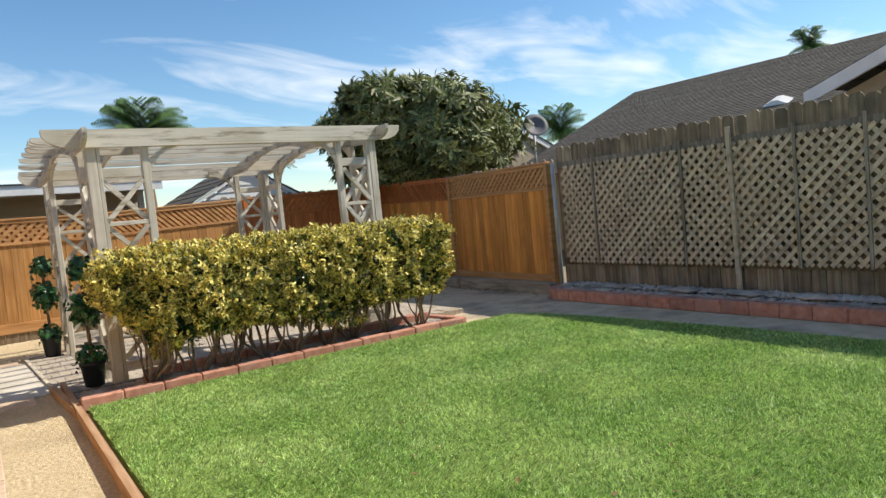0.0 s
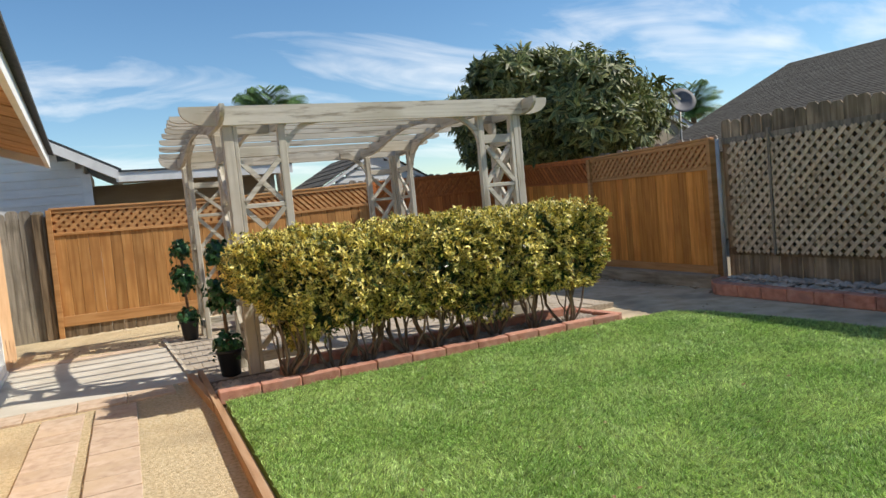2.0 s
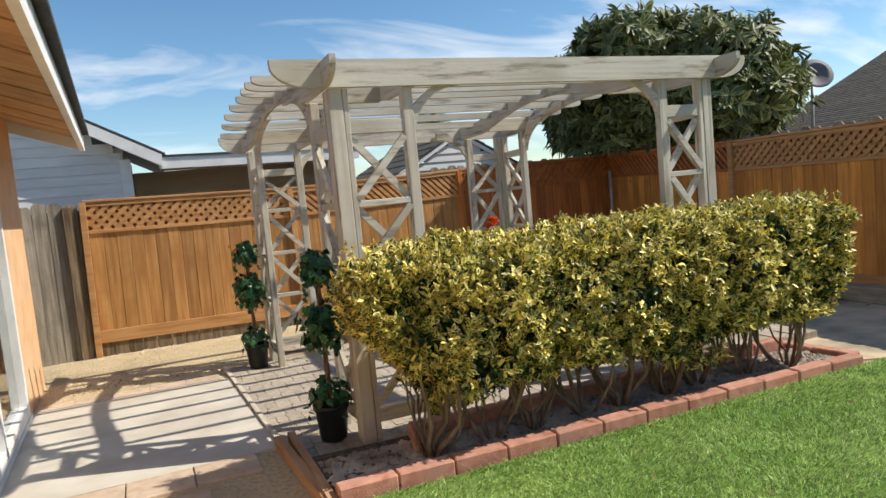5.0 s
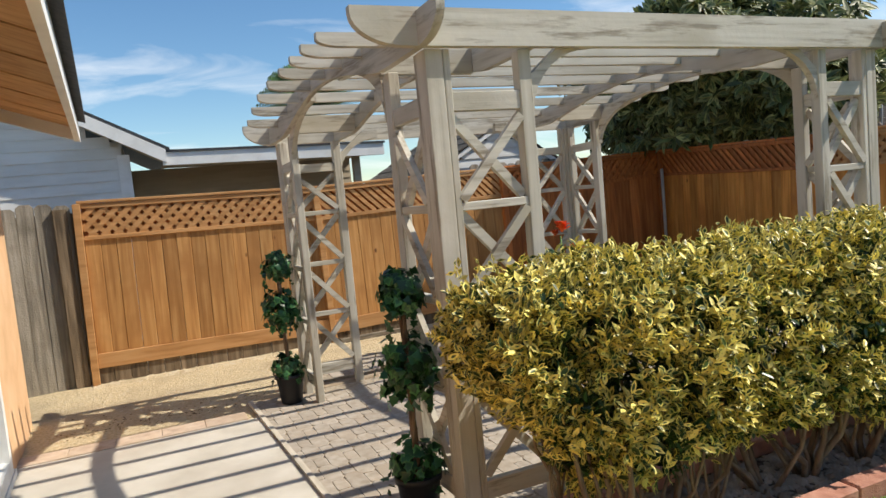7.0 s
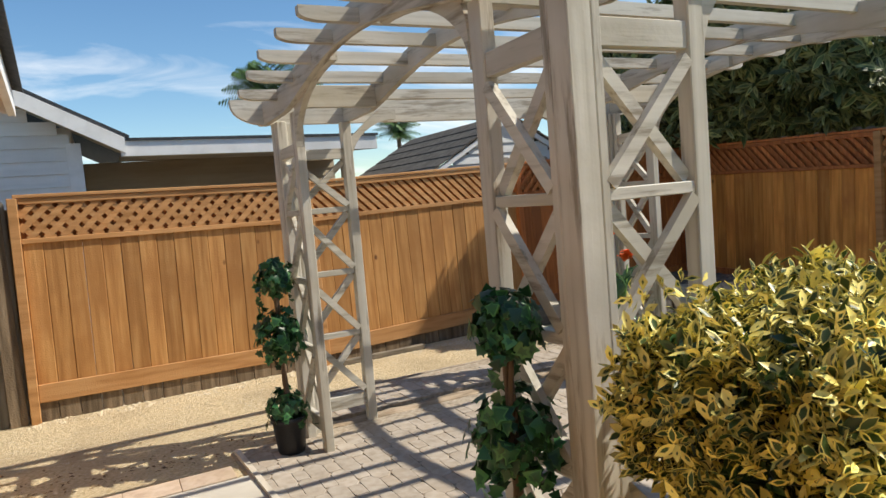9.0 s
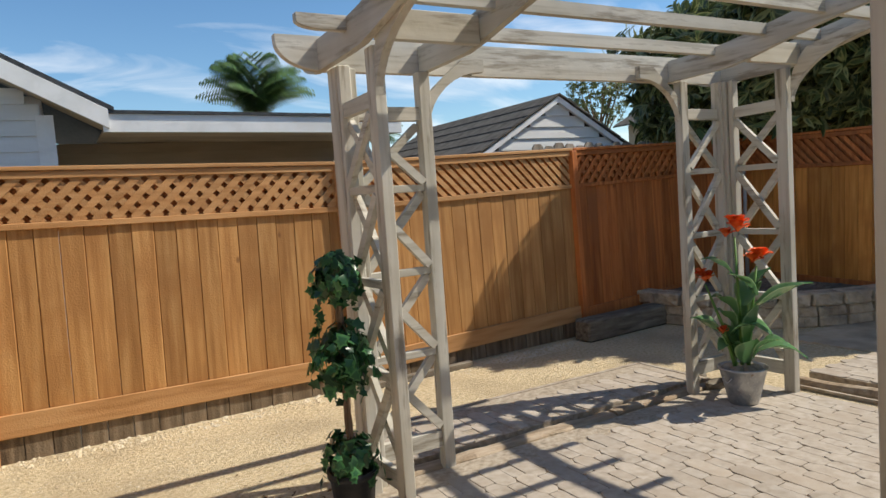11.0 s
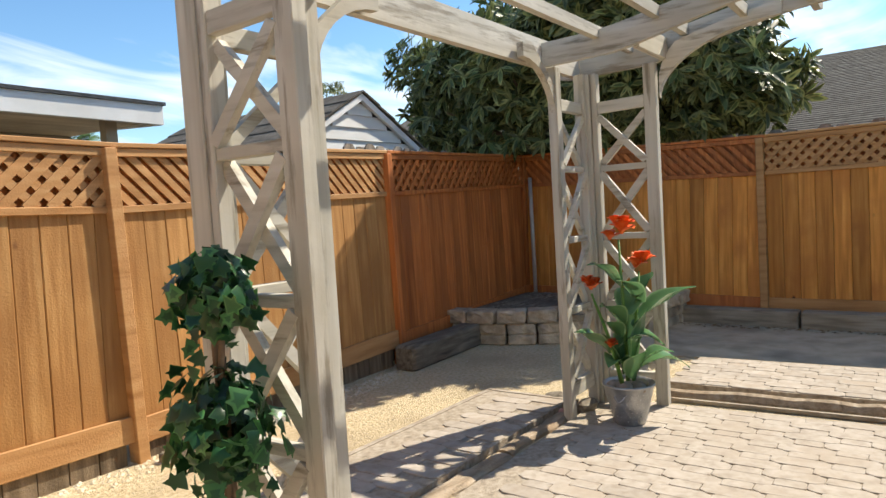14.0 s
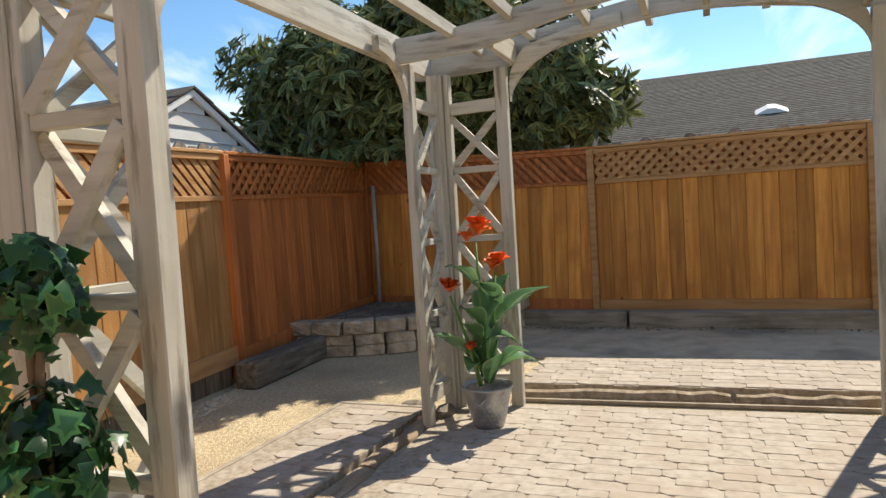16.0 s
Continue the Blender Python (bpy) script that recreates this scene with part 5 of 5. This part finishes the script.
# ---- canna in a steel bucket ----
BX, BY = 4.10, 10.03
canna = thing("potted_canna", "tall canna with orange-red flowers in a galvanised steel bucket", "potted plant", place=(BX, BY, 0.02))
bm = bmesh.new()
rings = lathe(bm, [(0.0, 0.0), (0.084, 0.0), (0.089, 0.008), (0.104, 0.07), (0.121, 0.14), (0.139, 0.215), (0.147, 0.222), (0.147, 0.234), (0.137, 0.234), (0.13, 0.2), (0.0, 0.19)], (BX, BY, 0.02), 40)
bucket = part("bucket", bm, M_METAL, canna, "dimpled galvanised steel bucket", smooth=True)
for s in (-1, 1):
    bm = bmesh.new()
    tube(bm, [(BX + s * (0.147 + 0.014 * math.sin(q)), BY - 0.03 + 0.06 * q / math.pi, 0.205 - 0.03 * math.sin(q)) for q in (0, 0.6, 1.2, 1.9, 2.5, math.pi)], [0.004] * 6, 6)
    part("handle", bm, M_METAL, bucket, smooth=True)
dim = bmesh.new()
bmesh.ops.create_icosphere(dim, subdivisions=1, radius=0.0058)
dm = finish(dim, "dimple", M_METAL, True)
for row in range(7):
    z = 0.03 + 0.026 * row
    r = 0.0845 + 0.24 * z
    for k in range(26):
        a = 2 * math.pi * (k + 0.5 * (row % 2)) / 26
        piece("dimple", dm, bucket, Matrix.Translation((r * math.cos(a), r * math.sin(a), z)))
bm = bmesh.new()
for k in range(9):
    a, r = k * 2.4, 0.034 * math.sqrt(k)
    m = Matrix.Translation((BX + r * math.cos(a), BY + r * math.sin(a), 0.232)) @ Matrix.Rotation(k, 4, "Z") @ Matrix.Diagonal((0.052, 0.04, 0.033, 1))
    bmesh.ops.create_icosphere(bm, subdivisions=2, radius=1.0, matrix=m)
part("stones", bm, M_STONE, canna, "pale stones on the soil", smooth=True)


def big_leaf(base, tip, width, curl, parent, droop=0.15):
    """A broad arching leaf with a raised midrib."""
    bm = bmesh.new()
    a, b = Vector(base), Vector(tip)
    n = 9
    side = (b - a).cross(Vector((0, 0, 1)))
    side = side.normalized() if side.length > 1e-4 else Vector((1, 0, 0))
    up = side.cross((b - a).normalized())
    rows = []
    for k in range(n + 1):
        t = k / n
        c = a.lerp(b, t) + Vector((0, 0, droop * 4 * t * (1 - t)))
        w = 1.9 * width * (math.sin(math.pi * min(1, t * 0.93 + 0.07)) ** 0.8) * (1 - 0.25 * t)
        rows.append([bm.verts.new(c + side * w * s * 0.5 + up * (curl * abs(s) * w + 0.006 * math.sin(9 * t + 3 * s))) for s in (-1, -0.5, 0, 0.5, 1)])
    for r0, r1 in zip(rows, rows[1:]):
        for j in range(4):
            bm.faces.new((r0[j], r0[j + 1], r1[j + 1], r1[j]))
    me = finish(bm, "leaf", M_CANNA, True)
    uvl = me.uv_layers.new(name="UVMap")
    for loop in me.loops:
        j = loop.vertex_index % 5
        uvl.data[loop.index].uv = (abs(j - 2) / 2, 0)
    me.transform(Matrix.Translation(-Vector((BX, BY, 0.02))))
    ob = new("leaf", me)
    ob.parent = parent
    return ob


def canna_stem(dx, dy, h, lean):
    bm = bmesh.new()
    tube(bm, [(BX + dx, BY + dy, 0.2), (BX + dx + lean[0] * 0.4, BY + dy + lean[1] * 0.4, 0.2 + h * 0.5), (BX + dx + lean[0], BY + dy + lean[1], 0.2 + h)], [0.014, 0.011, 0.006], 7)
    stem = part("stem", bm, M_GREEN_STEM, canna, smooth=True)
    return stem, Vector((BX + dx + lean[0], BY + dy + lean[1], 0.2 + h))


def blossom(c, s, parent):
    bm = bmesh.new()
    for k in range(7):
        a = k * 2.4 + c.x * 7
        e = 1.15 + 0.75 * math.sin(k * 1.7)
        d = Vector((math.cos(a), math.sin(a), e)).normalized()
        w = d.cross(Vector((0, 0, 1))).normalized()
        nrm = w.cross(d)
        rows = []
        for t, ww, lift in ((0.0, 0.16, 0), (0.4, 0.66, 0.08), (0.75, 0.86, 0.06), (0.95, 0.56, -0.06)):
            rows.append([bm.verts.new(c + d * s * t + w * s * ww * q * 0.5 + nrm * s * (lift + 0.12 * abs(q))) for q in (-1, 0, 1)])
        for r0, r1 in zip(rows, rows[1:]):
            for j in range(2):
                bm.faces.new((r0[j], r0[j + 1], r1[j + 1], r1[j]))
    part("flower", bm, M_RED, parent, "orange-red canna flower", smooth=True)


def aside(r, u, away=0.0):
    """A place beside the bucket: r along the patio's diagonal, u up from the rim, away across it."""
    return Vector((0.62 * r + 0.78 * away, -0.78 * r + 0.62 * away, u + 0.25))


for foot, top, blooms in (((0.0, 0.0), (-0.02, 0.82, 0.0), ((0.02, 0.03, 0.07), (-0.05, 0.0, 0.055), (0.03, 0.07, 0.06), (-0.02, 0.09, 0.045))),
                          ((0.03, 0.01), (0.10, 0.63, 0.03), ((0.03, 0.05, 0.06), (-0.02, 0.02, 0.06), (0.0, 0.06, 0.05))),
                          ((-0.03, -0.02), (-0.20, 0.53, -0.04), ((0.0, 0.02, 0.065), (-0.02, 0.05, 0.05), (0.02, 0.03, 0.05))),
                          ((-0.02, 0.02), (-0.11, 0.21, -0.06), ((0.0, 0.01, 0.04), (0.01, 0.03, 0.03)))):
    f, e = aside(foot[0], 0, foot[1]), aside(*top)
    stem, end = canna_stem(f.x, f.y, e.z - 0.2, (e.x - f.x, e.y - f.y))
    for r, u, s in blooms:
        blossom(end + aside(r, u - 0.25), s * 1.3, stem)
# each leaf: base and tip as (aside, up, away), width, curl and arch
for base, tip, w, curl, dr in (
    ((0.04, 0.32, 0.0), (0.40, 0.53, -0.03), 0.125, 0.22, 0.03), ((0.05, 0.06, 0.0), (0.25, 0.17, -0.06), 0.11, 0.15, 0.05), ((0.07, 0.07, 0.03), (0.37, 0.055, 0.02), 0.10, 0.15, 0.06),
    ((-0.06, 0.20, -0.03), (0.17, 0.23, -0.14), 0.11, 0.1, 0.07), ((-0.10, 0.17, 0.02), (-0.30, 0.31, 0.0), 0.11, 0.25, 0.02), ((-0.03, 0.56, 0.0), (-0.22, 0.69, -0.04), 0.11, 0.12, 0.04),
    ((0.09, 0.46, -0.02), (-0.07, 0.60, -0.08), 0.11, 0.1, 0.03), ((0.06, 0.48, 0.0), (0.18, 0.62, 0.03), 0.11, 0.2, 0.0), ((-0.03, 0.34, -0.03), (-0.17, 0.46, -0.1), 0.10, 0.2, 0.03),
    ((-0.04, 0.26, 0.0), (-0.15, 0.37, -0.06), 0.09, 0.2, 0.02), ((0.02, 0.08, 0.03), (0.07, 0.48, 0.08), 0.10, 0.3, 0.0),
    ((0.04, 0.14, -0.02), (0.12, 0.44, -0.06), 0.09, 0.3, 0.0), ((-0.03, 0.05, 0.0), (-0.12, 0.28, 0.05), 0.10, 0.3, 0.0), ((0.02, 0.38, 0.02), (0.12, 0.52, 0.14), 0.11, 0.2, 0.04),
    ((-0.02, 0.12, 0.0), (-0.14, 0.12, -0.10), 0.09, 0.2, 0.03), ((0.03, 0.02, -0.02), (0.08, 0.20, -0.10), 0.10, 0.3, 0.0)):
    a, b = aside(*base), aside(*tip)
    big_leaf((BX + a.x, BY + a.y, a.z), (BX + b.x, BY + b.y, b.z), w, curl, canna, dr)


# ---- trees beyond the fences ----
def rosette_tree(place, centre, radii, count, leaf, label, seed, mat=M_LOQUAT, lobes=(), floor_z=0.5):
    g = np.random.default_rng(seed)
    tree = thing("tree", label, "tree", place=place)
    bm = bmesh.new()
    c = Vector(centre)
    base = Vector(place)
    tube(bm, [base, base.lerp(c, 0.35) + Vector((0.1, 0, 0)), base.lerp(c, 0.75)], [0.17, 0.13, 0.10], 10)
    trunk = part("trunk", bm, M_BARK, tree, smooth=True)
    for k in range(14):
        a, e = k * 2.399, 0.1 + 0.75 * ((k * 0.37) % 1)
        d = Vector((math.cos(a) * radii[0] * 0.85, math.sin(a) * radii[1] * 0.85, (e - 0.45) * radii[2] * 1.5))
        start = base.lerp(c, 0.5 + 0.2 * ((k * 0.61) % 1))
        bm = bmesh.new()
        tube(bm, [start, start.lerp(c + d, 0.5) + Vector((0, 0, 0.12)), c + d], [0.07, 0.045, 0.012], 6)
        part("limb", bm, M_BARK, trunk, smooth=True)
    d = unit(g.normal(0, 1, (count, 3)))
    shell = 1 - np.abs(g.normal(0, 0.20, count))
    wob = 1 + 0.10 * lumps(d * 2.4, 2.0, 0.3 * seed) + 0.06 * lumps(d * 6, 2.0, 1.3)
    p = d * np.array(radii) * (shell * wob)[:, None] + np.array(centre)
    for lc, lr, ln in lobes:
        ld = unit(g.normal(0, 1, (ln, 3)))
        lp = ld * np.array(lr) * ((1 - np.abs(g.normal(0, 0.25, ln))) * (1 + 0.12 * lumps(ld * 3.0, 2.0, lc[0])))[:, None] + np.array(lc)
        p, d = np.concatenate([p, lp]), np.concatenate([d, ld])
    keep = p[:, 2] > floor_z
    p, d = p[keep], d[keep]
    count = len(p)
    m = 11
    tw = unit(d * (1, 1, 0.7) + (0, 0, 0.35) + g.normal(0, 0.35, (count, 3)))
    P, T = np.repeat(p, m, 0), np.repeat(tw, m, 0)
    side = unit(np.cross(T, g.normal(0, 1, (count * m, 3))))
    al_ = unit(T * g.uniform(-0.15, 0.75, (count * m, 1)) + side + (0, 0, -0.22))
    nn = unit(T + g.normal(0, 0.2, (count * m, 3)))
    L = g.uniform(0.75, 1.2, count * m) * leaf
    ob = new("crown", leaves_mesh("crown", P + T * g.uniform(-0.08, 0.04, (count * m, 1)) - np.array(place), nn, al_, L, L * 0.27, mat, "long", 0.12))
    ob.parent = tree
    tagged(ob, "rosettes of long dark green leaves")
    return tree


rosette_tree((9.0, 12.5, -0.02), (8.75, 12.65, 2.68), (2.05, 2.15, 1.27), 2300, 0.21, "broad dark green loquat tree leaning over the fence", 3,
             lobes=(((8.0, 10.75, 2.8), (0.95, 1.0, 0.85), 520), ((7.85, 11.7, 2.55), (0.8, 0.8, 0.7), 330), ((8.6, 12.9, 3.40), (1.3, 1.3, 0.55), 300), ((7.55, 11.55, 3.15), (0.75, 0.85, 0.68), 360), ((7.9, 10.35, 2.35), (0.7, 0.75, 0.45), 260), ((6.95, 11.3, 3.3), (0.62, 0.7, 0.5), 230)), floor_z=1.98)
rosette_tree((24.0, 32.5, -0.02), (24.0, 32.5, 6.2), (1.6, 1.6, 1.9), 300, 0.22, "small sparse grey-green tree beyond the shed", 8)


def palm(x, y, height, size, seed, label, fronds=54, low=0.75, slim=0.019):
    g = random.Random(seed)
    ob = thing("palm_tree", label, "palm", place=(x, y, -0.02))
    bm = bmesh.new()
    tube(bm, [(x, y, -0.02), (x + 0.1, y, height * 0.5), (x, y, height)], [0.20, 0.16, 0.14], 9)
    part("trunk", bm, M_BARK, ob, smooth=True)
    ps, ns, als, ls, ws = [], [], [], [], []
    for k in range(fronds):
        a, e = k * 2.399, g.uniform(low, 1.5)
        out = Vector((math.cos(a), math.sin(a), 0))
        prev = Vector((0, 0, height))
        m = 26
        for j in range(m):
            t = (j + 1) / m
            q = Vector((0, 0, height)) + out * size * (0.25 * t + 0.75 * t * t) * math.cos(e * 0.85) + Vector((0, 0, size * (1.35 * t * math.sin(e) - 0.5 * t ** 3)))
            along_ = (q - prev).normalized()
            sd = along_.cross(Vector((0, 0, 1))).normalized()
            for s in (-1, 1):
                ps.append(q), als.append((sd * s + along_ * 0.8 + Vector((0, 0, -1.15))).normalized()), ns.append(Vector((0, 0, 1)))
                ls.append(size * 0.42 * (math.sin(math.pi * (0.12 + 0.85 * t)) ** 0.6)), ws.append(size * slim)
            prev = q
    me = leaves_mesh("crown", np.array(ps), np.array(ns), np.array(als), np.array(ls), np.array(ws), M_PALM, "oval", 0.1)
    crown = new("crown", me)
    crown.parent = ob
    tagged(crown, "feathery green fronds")
    return ob


palm(8.1, 36.0, 5.7, 2.75, 1, "tall feathery palm beyond the neighbouring house", 52, 0.6, 0.026)
palm(19.0, 47.5, 5.9, 1.8, 2, "distant palm above the rooftops", 40, 0.1, 0.028)
palm(27.6, 27.2, 4.7, 1.9, 3, "palm beside the dark tree", 40, 0.1, 0.026)
palm(41.0, 20.3, 8.4, 1.35, 5, "distant palm above the grey roof", 44, -0.1, 0.028)

dish = thing("satellite_dish", "grey satellite dish on a short mast behind the fence", "satellite dish", place=(10.9, 11.4, 0))
bm = bmesh.new()
rings = lathe(bm, [(0.001, 0.0), (0.10, 0.012), (0.20, 0.045), (0.27, 0.085), (0.27, 0.095), (0.19, 0.055), (0.001, 0.012)], (0, 0, 0), 24)
bm.transform(Matrix.Translation((10.9, 11.4, 2.84)) @ Vector((-0.35, -0.85, 0.45)).to_track_quat("Z", "Y").to_matrix().to_4x4())
part("reflector", bm, M_DISH, dish, smooth=True)
bm = bmesh.new()
tube(bm, [(10.95, 11.5, 0), (10.95, 11.5, 2.0), (10.92, 11.45, 2.84)], [0.025, 0.025, 0.025], 8)
part("mast", bm, M_POLE, dish, smooth=True)


# ---- pavers, piece by piece ----
def paver_mesh(name, outline, high, mat, edge=0.004):
    bm = bmesh.new()
    c = Vector((sum(p for p, _ in outline) / len(outline), sum(q for _, q in outline) / len(outline)))
    lo = [bm.verts.new((p, q, 0)) for p, q in outline]
    mid = [bm.verts.new((p, q, high - edge * 0.7)) for p, q in outline]
    hi = [bm.verts.new((p + (c.x - p) * edge / max(0.03, abs(c.x - p) + 1e-6), q + (c.y - q) * edge / max(0.03, abs(c.y - q) + 1e-6), high)) for p, q in outline]
    n = len(outline)
    for a, b in ((lo, mid), (mid, hi)):
        for k in range(n):
            bm.faces.new((a[k], a[(k + 1) % n], b[(k + 1) % n], b[k]))
    bm.faces.new(hi)
    return finish(bm, name, mat)


LONG = [(-0.030, -0.1265), (0.030, -0.1265), (0.0525, -0.092), (0.0525, 0.092), (0.030, 0.1265), (-0.030, 0.1265), (-0.0525, 0.092), (-0.0525, -0.092)]
SHORT = [(-0.031, -0.0645), (0.031, -0.0645), (0.0385, -0.05), (0.0385, 0.05), (0.031, 0.0645), (-0.031, 0.0645), (-0.0385, 0.05), (-0.0385, -0.05)]


def paving(name, label, x0, x1, y0, y1, z, lean, limit):
    floor_ = thing(name, label, "paving", place=((x0 + x1) / 2, (y0 + y1) / 2, 0), kind="structure")
    bm = bmesh.new()
    plate(bm, [(x0 - lean(y0), y0), (x1 - lean(y0), y0), (x1 - lean(y1), y1), (x0 - lean(y1), y1)], max(0.0, z - 0.10), z - 0.004, lambda p, q, t: Vector((p, q, t)))
    part("bedding", bm, M_JOINT, floor_, "sandy joints")
    a, b = paver_mesh("paver", LONG, 0.0068, M_PAVER, 0.003), paver_mesh("paver", SHORT, 0.0068, M_PAVER, 0.003)
    rest_v, rest_f, made = [], [], 0
    base = Vector(floor_.location)
    row, x = 0, x0 + 0.055
    while x < x1 - 0.045:
        y = y0 + 0.13 + (0.1925 if row % 2 else 0.0)
        k = 0
        while y < y1 - 0.10:
            me = a if k % 2 == 0 else b
            at = Vector((x - lean(y), y, z - 0.004 + 0.0012 * math.sin(row * 5.3 + k * 2.7)))
            m = Matrix.Translation(at - base) @ Matrix.Rotation(0.02 * math.sin(row * 3.1 + k * 1.7), 4, "Z") @ Matrix.Rotation(0.006 * math.sin(row + k * 2.1), 4, "X")
            if made < limit:
                piece("paver", me, floor_, m)
                made += 1
            else:
                s = len(rest_v)
                rest_v += [m @ v.co for v in me.vertices]
                rest_f += [[s + i for i in p.vertices] for p in me.polygons]
            y += 0.1925
            k += 1
        x += 0.0925
        row += 1
    if rest_f:
        me = bpy.data.meshes.new("pavers")
        me.from_pydata([tuple(v) for v in rest_v], [], rest_f)
        me.materials.append(M_PAVER)
        ob = new("pavers", me)
        ob.parent = floor_
        tagged(ob, "more pavers of the same kind", kind="stuff")
    return floor_


paving("pavement_patio", "pale interlocking concrete pavers under the pergola", 1.30, 4.66, 7.46, 10.36, 0.018, lambda y: 0.055 * (y - 7.9), 300)
paving("pavement_east", "raised strip of pale interlocking pavers beside the pergola", 4.92, 5.72, 7.50, 10.05, 0.075, lambda y: 0.055 * (y - 8.3), 130)
paving("pavement_north", "strip of pale interlocking pavers behind the pergola", 1.75, 4.28, 10.50, 11.10, 0.045, lambda y: 0.0, 130)

def worn_timber(a, b, half, high, steps, seed):
    """A rounded, decayed timber lying half sunk in the ground."""
    bm, g = bmesh.new(), random.Random(seed)
    a, b = Vector(a), Vector(b)
    d = (b - a).normalized()
    side = Vector((-d.y, d.x, 0))
    rows = []
    for k in range(steps + 1):
        c = a.lerp(b, k / steps) + side * g.uniform(-0.012, 0.012)
        w, h = half * g.uniform(0.85, 1.1), high * g.uniform(0.75, 1.1)
        rows.append([bm.verts.new(c + side * w * p + Vector((0, 0, h * q))) for p, q in ((-1, -0.3), (-0.92, 0.45), (-0.6, 0.9), (0, 1.0), (0.55, 0.92), (0.95, 0.5), (1, -0.3))])
    for r0, r1 in zip(rows, rows[1:]):
        for j in range(6):
            bm.faces.new((r0[j], r0[j + 1], r1[j + 1], r1[j]))
    bm.faces.new(rows[0]), bm.faces.new(rows[-1][::-1])
    return bm


step = thing("timber_step", "worn brown timber edging the raised paver strip", "edging")


def strip_x(y, off):
    return off - 0.055 * (y - 8.3)


part("timber", worn_timber((strip_x(10.05, 4.83), 10.05, 0.0), (strip_x(8.75, 4.83), 8.75, 0.0), 0.052, 0.070, 12, 3), M_OLD_EDGE, step)
part("timber", worn_timber((strip_x(8.72, 4.83), 8.72, 0.0), (strip_x(7.5, 4.83), 7.5, 0.0), 0.052, 0.066, 12, 4), M_OLD_EDGE, step)
part("lath", stick((strip_x(7.5, 4.735), 7.5, 0.016), (strip_x(10.05, 4.735), 10.05, 0.016), 0.022, 0.022), M_EDGE, step, "thin pale lath")
edge_n = thing("timber_edging", "worn tan timber edging along the patio", "edging")
part("timber", worn_timber((1.70, 10.43, 0.0), (3.34, 10.43, 0.0), 0.06, 0.032, 16, 5), M_OLD_EDGE, edge_n)
part("timber", worn_timber((3.37, 10.435, 0.0), (4.30, 10.43, 0.0), 0.055, 0.036, 10, 9), M_OLD_EDGE, edge_n)
part("timber", stick((1.75, 11.13, 0.02), (4.30, 11.10, 0.02), 0.035, 0.05), M_EDGE, edge_n)
part("timber", stick((4.30, 10.45, 0.02), (4.30, 11.12, 0.02), 0.035, 0.05), M_EDGE, edge_n)
part("timber", stick((1.33, 7.86, 0.014), (1.20, 10.34, 0.014), 0.034, 0.045), M_PALE_EDGE, edge_n)


def rect(w, l):
    return [(-w / 2, -l / 2), (w / 2, -l / 2), (w / 2, l / 2), (-w / 2, l / 2)]


row_b = thing("pavement_border", "row of reddish brown pavers along the slab", "paving", kind="structure")
bp = paver_mesh("paver", rect(0.297, 0.19), 0.03, M_PATH_PAVER)
for k in range(5):
    piece("paver", bp, row_b, Matrix.Translation((-0.22 + 0.30 * k, 10.02, -0.005)))
path = thing("pavement_walk", "garden path of two rows of rosy tan rectangular pavers", "paving", kind="structure")
pm, pc = paver_mesh("paver", rect(0.29, 0.235), 0.03, M_PATH_PAVER), paver_mesh("paver", rect(0.36, 0.30), 0.03, M_PATH_PAVER)
for k in range(30):
    piece("paver", pm, path, Matrix.Translation((0.722 + 0.0013 * k, 7.28 - 0.242 * k, -0.008 + 0.002 * math.sin(k * 2.2))) @ Matrix.Rotation(0.012 * math.sin(k * 3.7), 4, "Z"))
    piece("paver", pm, path, Matrix.Translation((0.358 + 0.0013 * k, 7.22 - 0.242 * k, -0.008 + 0.002 * math.sin(k * 1.3))) @ Matrix.Rotation(0.012 * math.sin(k * 2.9), 4, "Z"))
for k in range(4):
    piece("paver", pc, path, Matrix.Translation((-0.12 + 0.368 * k, 7.60 + 0.02 * k, -0.010)) @ Matrix.Rotation(0.03, 4, "Z"))
